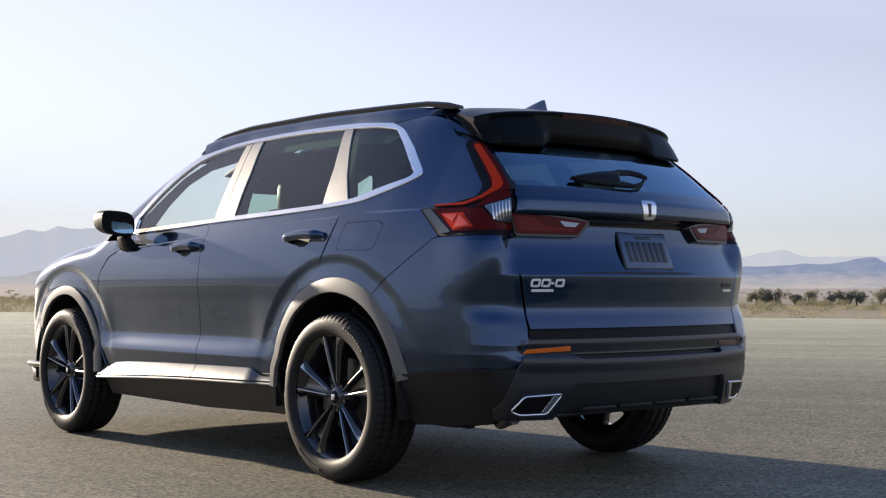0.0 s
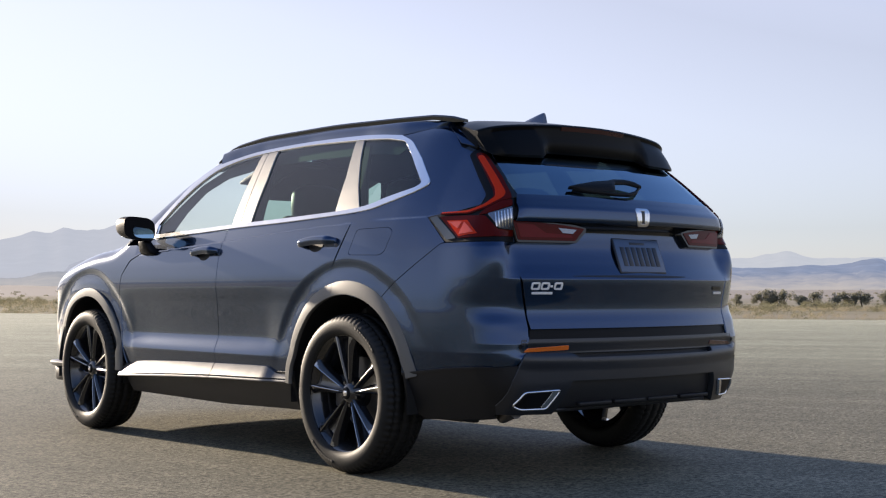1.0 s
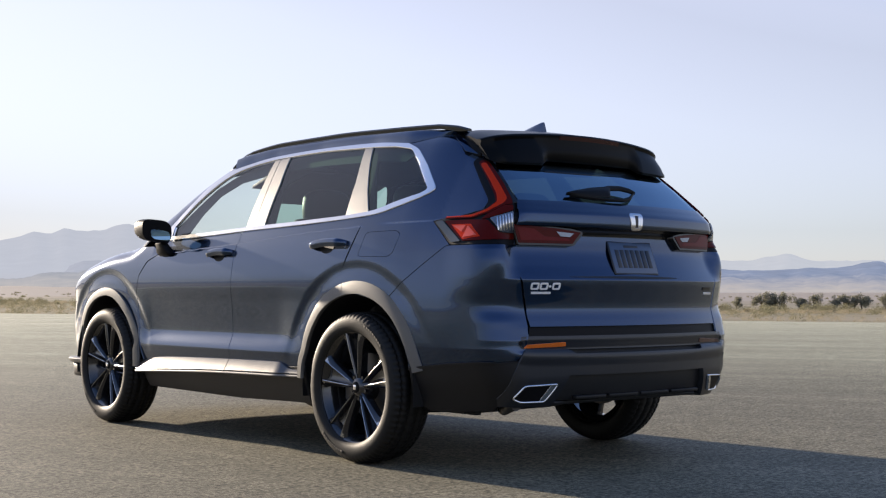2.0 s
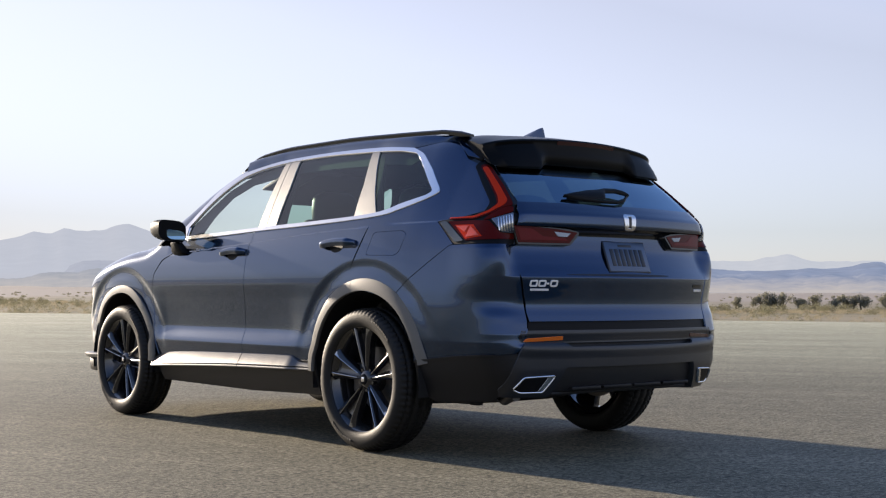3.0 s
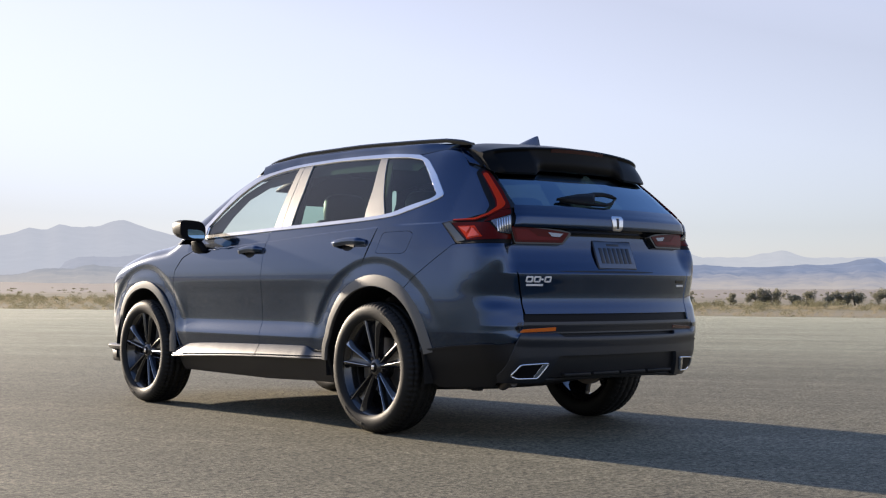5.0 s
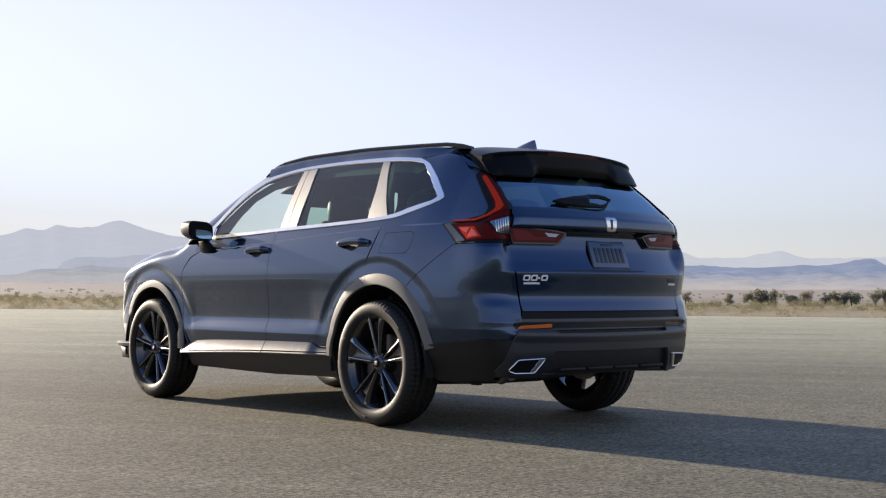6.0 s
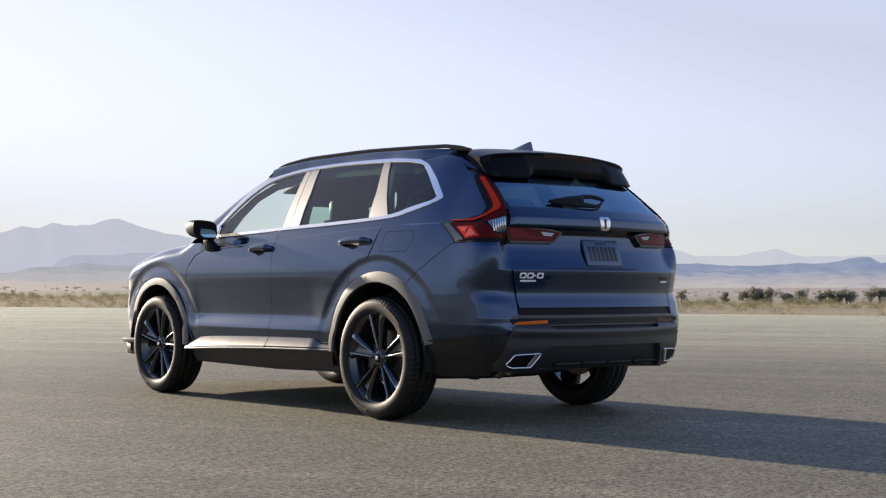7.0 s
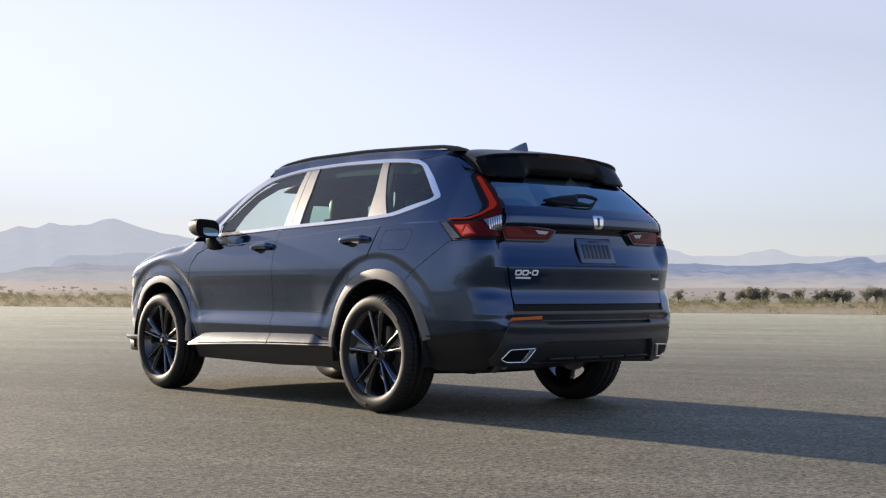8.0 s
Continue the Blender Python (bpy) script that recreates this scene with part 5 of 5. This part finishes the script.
def wiper_bar(line, rise=0.010):
    """A bar over the glass along (x, z, half width, stand-off)."""
    rings = []
    line = np.array(line)
    at = np.linspace(0, len(line) - 1, 6 * len(line))
    for k in at:
        x, z, w, out = (np.interp(k, range(len(line)), line[:, c]) for c in range(4))
        q, n = on_glass(x, z, out)
        a = np.array((0, 0.67, 0.74)) * w
        rings.append([tuple(q + a), tuple(q + n * rise * 0.7 + a * 0.7), tuple(q + n * rise), tuple(q + n * rise * 0.7 - a * 0.7), tuple(q - a), tuple(q - n * 0.008 - a * 0.7), tuple(q - n * 0.008 + a * 0.7)])
    return loft(rings)


wip = part("rear_wiper", wiper_bar([(-0.365, 1.280, 0.003, 0.014), (-0.30, 1.283, 0.018, 0.018), (-0.20, 1.288, 0.031, 0.022), (-0.11, 1.291, 0.036, 0.025), (-0.08, 1.311, 0.015, 0.026), (0.0, 1.313, 0.014, 0.028), (0.058, 1.304, 0.014, 0.028), (0.085, 1.296, 0.008, 0.024)]), SATIN_BLACK, gate, "black rear wiper")
part("wiper_blade", wiper_bar([(-0.345, 1.276, 0.003, 0.008), (-0.25, 1.268, 0.006, 0.010), (-0.12, 1.262, 0.008, 0.012), (-0.03, 1.262, 0.009, 0.014), (0.03, 1.272, 0.010, 0.016), (0.078, 1.294, 0.006, 0.022)], 0.008), SATIN_BLACK, wip)

plate = part("number_plate", block(-0.148, 0.148, -0.003, 0.003, -0.078, 0.078, 0.002), PLATE_BLUE, gate, "blue-grey number plate with raised marks")
plate.matrix_basis = pose(0, -1.0125, 0.996, -20, 0, 0)
part("plate_rim", block(-0.154, 0.154, -0.001, 0.010, -0.084, 0.084, 0.004), PLATE_DARK, plate, "dark plate rim")
for k in range(7):
    x = -0.108 + 0.036 * k
    part("plate_mark", block(x - 0.0125, x + 0.0125, -0.0055, -0.002, -0.050, 0.040, 0.001), PLATE_DARK, plate)
part("plate_band", block(-0.05, 0.05, -0.0045, -0.002, 0.052, 0.064, 0.0008), PLATE_DARK, plate)


def badge(name, x0, x1, z0, z1, mat, label, out=0.005, slant=0.0, r=0.003):
    return part(name, patch("rear", rounded([(x0, z0), (x0 + slant, z1), (x1 + slant, z1), (x1, z0)], r), offset=out, thick=out, res=(0.02, 0.01)), mat, gate, label)


em = part("emblem", patch("rear", rounded([(-0.035, 1.130), (-0.044, 1.206), (0.044, 1.206), (0.035, 1.130)], 0.014), holes=[rounded([(-0.026, 1.140), (-0.028, 1.197), (0.028, 1.197), (0.026, 1.140)], 0.010)],
                          offset=0.005, thick=0.007, res=(0.02, 0.01), lip=0.002), CHROME, gate, "plain chrome badge")
part("emblem_plate", patch("rear", rounded([(-0.028, 1.138), (-0.036, 1.199), (0.036, 1.199), (0.028, 1.138)], 0.010), offset=0.002, thick=0.003, res=(0.02, 0.01)), GLOSS_BLACK, em)
for sx in (-1, 1):
    part("emblem_bar", patch("rear", rounded([(sx * 0.011, 1.142), (sx * 0.013, 1.195), (sx * 0.025, 1.195), (sx * 0.021, 1.142)], 0.003), offset=0.0045, thick=0.004, res=(0.02, 0.01)), CHROME, em)
for x0, x1 in ((-0.640, -0.600), (-0.594, -0.554), (-0.548, -0.536), (-0.530, -0.490)):
    if x1 - x0 < 0.02:
        badge("badge_bar", x0, x1, 0.856, 0.864, BADGE, "plain chrome badge dash")
        continue
    slot = rounded([(x0 + 0.007, 0.852), (x0 + 0.010, 0.869), (x1 - 0.003, 0.869), (x1 - 0.007, 0.852)], 0.004)
    part("badge_ring", patch("rear", rounded([(x0, 0.845), (x0 + 0.004, 0.876), (x1 + 0.004, 0.876), (x1, 0.845)], 0.008), holes=[slot], offset=0.005, thick=0.005, res=(0.02, 0.01)), BADGE, gate, "plain chrome badge ring")
badge("badge_strip", -0.634, -0.535, 0.826, 0.835, BADGE, "small silver badge strip", 0.003)
badge("badge_strip", 0.555, 0.635, 0.826, 0.836, BADGE, "small silver badge strip", 0.003)
badge("badge_strip", 0.540, 0.625, 0.846, 0.862, GLOSS_BLACK, "small black badge strip", 0.003)


# wheels
def tyre_mesh():
    prof = [(-0.100, 0.268), (-0.108, 0.2755), (-0.113, 0.283), (-0.1165, 0.297), (-0.1175, 0.312), (-0.1155, 0.330), (-0.110, 0.345), (-0.100, 0.356), (-0.086, 0.3635), (-0.080, 0.3650), (-0.0785, 0.357), (-0.0715, 0.357), (-0.070, 0.3665),
            (-0.032, 0.3698), (-0.0305, 0.361), (-0.0235, 0.361), (-0.022, 0.3700)]
    prof = prof + [(-x, r) for x, r in prof[::-1]]
    seg = 288
    verts, faces = lathe(prof, seg)
    n = len(prof)
    for i in range(seg):
        for j in range(n):
            x, y, z = verts[i * n + j]
            r = math.hypot(y, z)
            cut = 0.0
            if r > 0.350 and (i % 4) < 1 and 0.06 < abs(x) < 0.106:
                cut = 0.009
            if r > 0.355 and (i % 6) == 3 and abs(x) < 0.06:
                cut = 0.004
            if cut:
                verts[i * n + j] = (x, y * (r - cut) / r, z * (r - cut) / r)
    return mesh_of(verts, faces)


def lathe_mesh(prof, seg=96):
    v, f = lathe(prof, seg)
    bm = solid(v, f)
    return bm


def turned(rings, angle):
    """Rings given as (across, out, radius), turned to an angle of the wheel."""
    ca, sa = math.cos(angle), math.sin(angle)
    return loft([[(x, r * ca - t * sa, r * sa + t * ca) for t, x, r in ring] for ring in rings])


def spoke(angle, twin):
    """One of a pair of spokes: a sharp keel with a broad outer flank that flares into the rim."""
    rings = []
    for s in (0.0, 0.15, 0.3, 0.45, 0.6, 0.72, 0.82, 0.9, 0.95, 1.0):
        r = 0.038 + 0.234 * s
        h = 0.007 + 0.046 * s
        flank = 0.009 + 0.020 * s + 0.030 * max(0, (s - 0.62) / 0.38) ** 2
        face = -0.086 + 0.016 * (1 - s) ** 2 - 0.011 * s
        pts = [(h - 0.007, face + 0.020), (h - 0.0022, face + 0.0012), (h, face), (h + 0.0022, face + 0.0012), (h + flank * 0.92, face + 0.011), (h + flank, face + 0.016), (h + flank * 0.8, face + 0.052), (h - 0.007, face + 0.052)]
        rings.append([(twin * t, x, r) for t, x in pts][::twin])
    return turned(rings, angle)


def spoke_glint(angle, twin):
    """A narrow bright strip along a spoke's keel, painting in its glint."""
    rings = []
    for s in (0.12, 0.4, 0.7, 1.0):
        r, h, face = 0.038 + 0.234 * s, 0.007 + 0.046 * s, -0.086 + 0.016 * (1 - s) ** 2 - 0.011 * s
        rings.append([(twin * t, x, r) for t, x in ((h - 0.0026, face), (h, face - 0.0014), (h + 0.0026, face), (h, face + 0.002))][::twin])
    return turned(rings, angle)


def spoke_tip(angle, twin):
    """The polished bright facet where a spoke flares into the rim, added for its glint."""
    rings = []
    for s in (0.80, 0.88, 0.95, 1.0):
        r, h, face = 0.038 + 0.234 * s, 0.007 + 0.046 * s, -0.086 + 0.016 * (1 - s) ** 2 - 0.011 * s
        w = 0.004 + 0.030 * (s - 0.80) / 0.2
        rings.append([(twin * t, x, r) for t, x in ((h + 0.002, face + 0.0002), (h + 0.002 + w * 0.9, face + 0.0055), (h + 0.002 + w * 0.9, face + 0.012), (h + 0.002, face + 0.006))][::twin])
    return turned(rings, angle)


def web(angle):
    """The hollow face between two spokes of a pair."""
    rings = []
    for s in np.linspace(0, 1, 8):
        r = 0.045 + 0.222 * s
        h = 0.004 + 0.044 * s
        face = -0.058 + 0.012 * (1 - s) ** 2 - 0.010 * s + 0.010 * math.sin(math.pi * s)
        rings.append([(-h, face, r), (-h * 0.5, face + 0.005, r), (h * 0.5, face + 0.005, r), (h, face, r), (h, face + 0.03, r), (-h, face + 0.03, r)])
    return turned(rings, angle)


def wheel_thing():
    root = new("wheel")
    root.parent = car
    tagged(root, "gloss black alloy wheel with twin spokes and road tyre")
    tyre = part("tyre", tyre_mesh(), RUBBER, root, "black road tyre")
    for k in range(2):
        a0 = radians(140 if k == 0 else -48)
        n = 9 if k == 0 else 10
        for i in range(n):
            a = a0 - radians(3.4) * i
            bm = block(-0.1190, -0.1165, -0.006, 0.006, -0.011, 0.011, 0.001)
            bm.transform(pose(0, 0, 0, math.degrees(a) , 0, 0) @ pose(0, 0.322, 0))
            part("sidewall_mark", bm, RUBBER, tyre)
    rim = part("rim", lathe_mesh([(-0.097, 0.270), (-0.106, 0.2770), (-0.103, 0.2805), (-0.096, 0.2790), (-0.090, 0.2660), (-0.060, 0.2440), (0.09, 0.2380), (0.104, 0.2660), (0.098, 0.2660), (0.085, 0.2320), (-0.060, 0.2370), (-0.088, 0.2600)], 120), WHEEL_BLACK, root, "gloss black rim")
    part("rim_edge", lathe_mesh([(-0.1055, 0.2755), (-0.1085, 0.2778), (-0.1075, 0.2805), (-0.100, 0.2795)], 120), MACHINED, rim, "bright machined rim edge")
    for k in range(5):
        a = radians(88 + 72 * k)
        for twin in (-1, 1):
            arm = part("spoke", spoke(a, twin), WHEEL_BLACK, root)
            part("spoke_glint", spoke_glint(a, twin), SPOKE_GLINT, arm, "bright strip for the glint along the spoke")
            part("spoke_tip", spoke_tip(a, twin), SPOKE_GLINT, arm, "bright facet for the glint at the spoke's end")
        part("spoke_web", web(a), WHEEL_BLACK, root)
        bm = lathe_mesh([(-0.066, 0.0), (-0.066, 0.008), (-0.055, 0.010), (-0.03, 0.010)], 12)
        bm.transform(pose(0, 0.057 * math.cos(a + 0.63), 0.057 * math.sin(a + 0.63)))
        part("wheel_nut", bm, WHEEL_BLACK, root)
    part("hub", lathe_mesh([(-0.079, 0.0), (-0.079, 0.032), (-0.070, 0.044), (-0.055, 0.060), (-0.020, 0.072), (0.03, 0.07)], 48), WHEEL_BLACK, root)
    cap = part("centre_cap", lathe_mesh([(-0.0865, 0.0), (-0.0865, 0.022), (-0.084, 0.027), (-0.076, 0.029)], 40), SATIN_BLACK, root, "centre cap")
    part("cap_badge", block(-0.0880, -0.0865, -0.011, 0.011, -0.012, 0.012, 0.0007), CHROME, cap, "plain chrome badge")
    part("brake_disc", lathe_mesh([(0.012, 0.06), (0.012, 0.165), (0.036, 0.165), (0.036, 0.06)], 64), BRAKE, root, "grey brake disc")
    cal = block(-0.012, 0.06, 0.105, 0.185, -0.075, 0.075, 0.012)
    part("brake_caliper", cal, BRAKE, root)
    return root


left_rear = wheel_thing()
left_rear.matrix_basis = pose(-0.805, 0, 0.3695)
for (x, y, turn) in ((-0.805, 2.70, 9), (0.838, -0.05, 0), (0.826, 2.70, 30)):
    w = copy_thing(left_rear, pose(x, y, 0.3695, turn, 0, 180 if x > 0 else 0))

# wheel housings, floor, axle parts
def housing_shell(cy):
    prof = []
    rings = []
    for x in (-0.890, -0.60, -0.56):
        ring = [(x, cy + (0.455 if x < -0.58 else 0.05) * math.cos(radians(a)), 0.365 + (0.455 if x < -0.58 else 0.05) * math.sin(radians(a))) for a in np.linspace(-8, 188, 30)]
        rings.append(ring)
    return loft(rings, closed=False)


for cy in (0.0, 2.70):
    mirrored("wheel_housing", housing_shell(cy), PLASTIC, (car, car), "black wheel housing liner")
part("underbody", block(-0.55, 0.55, -0.30, 3.20, 0.265, 0.33, 0.03), PLASTIC, car)
part("underbody", block(-0.83, 0.83, 0.46, 2.24, 0.255, 0.33, 0.02), PLASTIC, car)
part("muffler", loft(rounded_box_rings(0.0, -0.62, 0.38, 0.40, 0.14, 0.055)), BRAKE, car, "grey exhaust silencer")
part("tail_pipe", loft(tube_rings([Vector((-0.30, -0.62, 0.36)), Vector((-0.52, -0.70, 0.315)), Vector((-0.64, -0.80, 0.305)), Vector((-0.66, -0.90, 0.330))], [0.03, 0.03, 0.03, 0.028], 12)), BRAKE, car, "grey exhaust pipe")
part("heat_shield", block(-0.72, -0.36, -0.62, -0.40, 0.272, 0.290, 0.006), PLASTIC, car)
part("tow_eye", block(-0.60, -0.56, -0.56, -0.50, 0.255, 0.285, 0.006), PLASTIC, car)
for y in (0.0, 2.70):
    part("axle", loft(tube_rings([Vector((-0.72, y, 0.36)), Vector((0.72, y, 0.36))], [0.04, 0.04], 12)), PLASTIC, car)
part("suspension_arm", loft(tube_rings([Vector((-0.70, -0.10, 0.27)), Vector((-0.2, -0.25, 0.26)), Vector((0.2, -0.25, 0.26)), Vector((0.70, -0.10, 0.27))], [0.03, 0.03, 0.03, 0.03], 8)), PLASTIC, car)

# inner shell behind the gaps, and the cabin
both("inner_side", "side", [(0.47, 0.33), (0.47, 0.55), (0.33, 0.78), (0.05, 0.88), (-0.02, 1.14), (0.6, 1.13), (1.9, 1.10), (2.22, 1.04), (2.32, 0.8), (2.2, 0.40)], PLASTIC, car, offset=-0.022, thick=0.003, res=(0.06, 0.03))
part("inner_tail", patch("rear", even([(-0.70, 1.22), (-0.74, 1.06), (-0.74, 0.62), (-0.70, 0.40)]), offset=-0.035, thick=0.003, res=(0.06, 0.03)), PLASTIC, car)
part("cabin_floor", block(-0.78, 0.78, -0.55, 2.3, 0.33, 0.42, 0.02), CABIN, car)
part("boot_floor", block(-0.62, 0.62, -0.92, -0.2, 0.60, 0.72, 0.02), CABIN, car)
part("dashboard", loft([[(-0.72, 2.32, 1.12), (-0.72, 2.02, 1.10), (-0.72, 1.92, 0.98), (-0.72, 1.96, 0.60), (-0.72, 2.36, 0.55)], [(0.72, 2.32, 1.12), (0.72, 2.02, 1.10), (0.72, 1.92, 0.98), (0.72, 1.96, 0.60), (0.72, 2.36, 0.55)]], bevel=0.03), CABIN, car, "dark dashboard")


def seat(x, y, w, back, head, z0=0.62):
    me = []
    s = part("seat", loft(rounded_box_rings(x, y + 0.22, z0, w, 0.26, 0.10)), SEAT, car, "dark leather seat")
    rings = []
    for k in np.linspace(0, 1, 9):
        z = z0 + 0.05 + (back - z0) * k
        yy = y - 0.02 - 0.16 * k
        ww = w * (1 - 0.18 * k ** 3)
        rings.append([(x - ww, yy, z), (x - ww * 0.92, yy + 0.06, z), (x + ww * 0.92, yy + 0.06, z), (x + ww, yy, z), (x + ww * 0.85, yy - 0.07, z), (x - ww * 0.85, yy - 0.07, z)])
    part("backrest", loft(rings, bevel=0.02), SEAT, s)
    for hx in head:
        part("headrest", loft(rounded_box_rings(x + hx, y - 0.17, back + 0.11, 0.155, 0.065, 0.115)), SEAT, s)


seat(-0.38, 1.14, 0.26, 1.20, (0,))
seat(0.38, 1.16, 0.25, 1.20, (0,))
seat(0.0, 0.28, 0.62, 1.17, (-0.40, 0.0, 0.40))
wheel_ring = [(-0.38 + 0.18 * math.cos(a), 1.86 + 0.06 * math.sin(a), 1.02 + 0.17 * math.sin(a)) for a in np.linspace(0, 2 * math.pi, 25)]
part("steering_wheel", loft(tube_rings([Vector(q) for q in wheel_ring], [0.015] * 25, 8), caps=False), CABIN, car)
both("pillar_lining", "side", [(1.06, 1.18), (0.86, 1.18), (0.92, 1.45), (0.95, 1.57), (1.07, 1.57)], CABIN, car, offset=-0.03, thick=0.02, res=(0.06, 0.06))
both("pillar_lining", "side", [(0.16, 1.20), (-0.05, 1.20), (0.14, 1.57), (0.23, 1.57)], CABIN, car, offset=-0.03, thick=0.02, res=(0.06, 0.06))
both("pillar_lining", "corner", [(-0.32, 1.20), (-0.28, 1.33), (-0.36, 1.53), (-0.2, 1.56), (-0.06, 1.40), (-0.03, 1.27), (-0.10, 1.2)], CABIN, car, offset=-0.03, thick=0.004, res=(0.06, 0.06))
both("pillar_lining", "side", [(1.96, 1.17), (1.80, 1.17), (1.70, 1.31), (1.58, 1.42), (1.40, 1.49), (1.05, 1.53), (1.05, 1.60), (1.31, 1.575), (1.50, 1.535), (1.66, 1.47), (1.80, 1.36), (1.96, 1.23)], CABIN, car, offset=-0.035, thick=0.004, res=(0.06, 0.04))
both("roof_lining_edge", "side", [(1.05, 1.53), (0.60, 1.535), (0.10, 1.52), (-0.12, 1.50), (-0.20, 1.55), (0.10, 1.60), (0.60, 1.615), (1.05, 1.605)], CABIN, car, offset=-0.035, thick=0.004, res=(0.06, 0.04))
hl = patch("shoulder", [(1.66, 0.66), (1.0, 0.69), (0.0, 0.69), (-0.55, 0.74), (-0.55, 1.135), (1.62, 1.135)], offset=-0.03, thick=0.003, res=(0.08, 0.06))
part("headlining", joined(hl, flipped(hl)), CABIN, car)
# added dark block, no real housing: it shuts out the light between the visors
part("mirror_housing", loft([[(x, 1.58, 1.630), (x, 1.70, 1.605), (x, 1.97, 1.520), (x, 1.97, 1.500), (x, 1.58, 1.595)] for x in (-0.26, 0.12)], bevel=0.006), CABIN, car, "added dark block that closes bright gaps behind the windscreen")
for x0, x1, y1, z1 in ((-0.56, -0.14, 1.74, 1.565), (-0.06, 0.64, 2.10, 1.425)):
    part("sun_visor", loft([[(x, 1.60, 1.615), (x, y1, z1 + 0.018), (x, y1 + 0.01, z1), (x, 1.60, 1.59)] for x in (x0, x1)], bevel=0.006), CABIN, car, "dark sun visor")
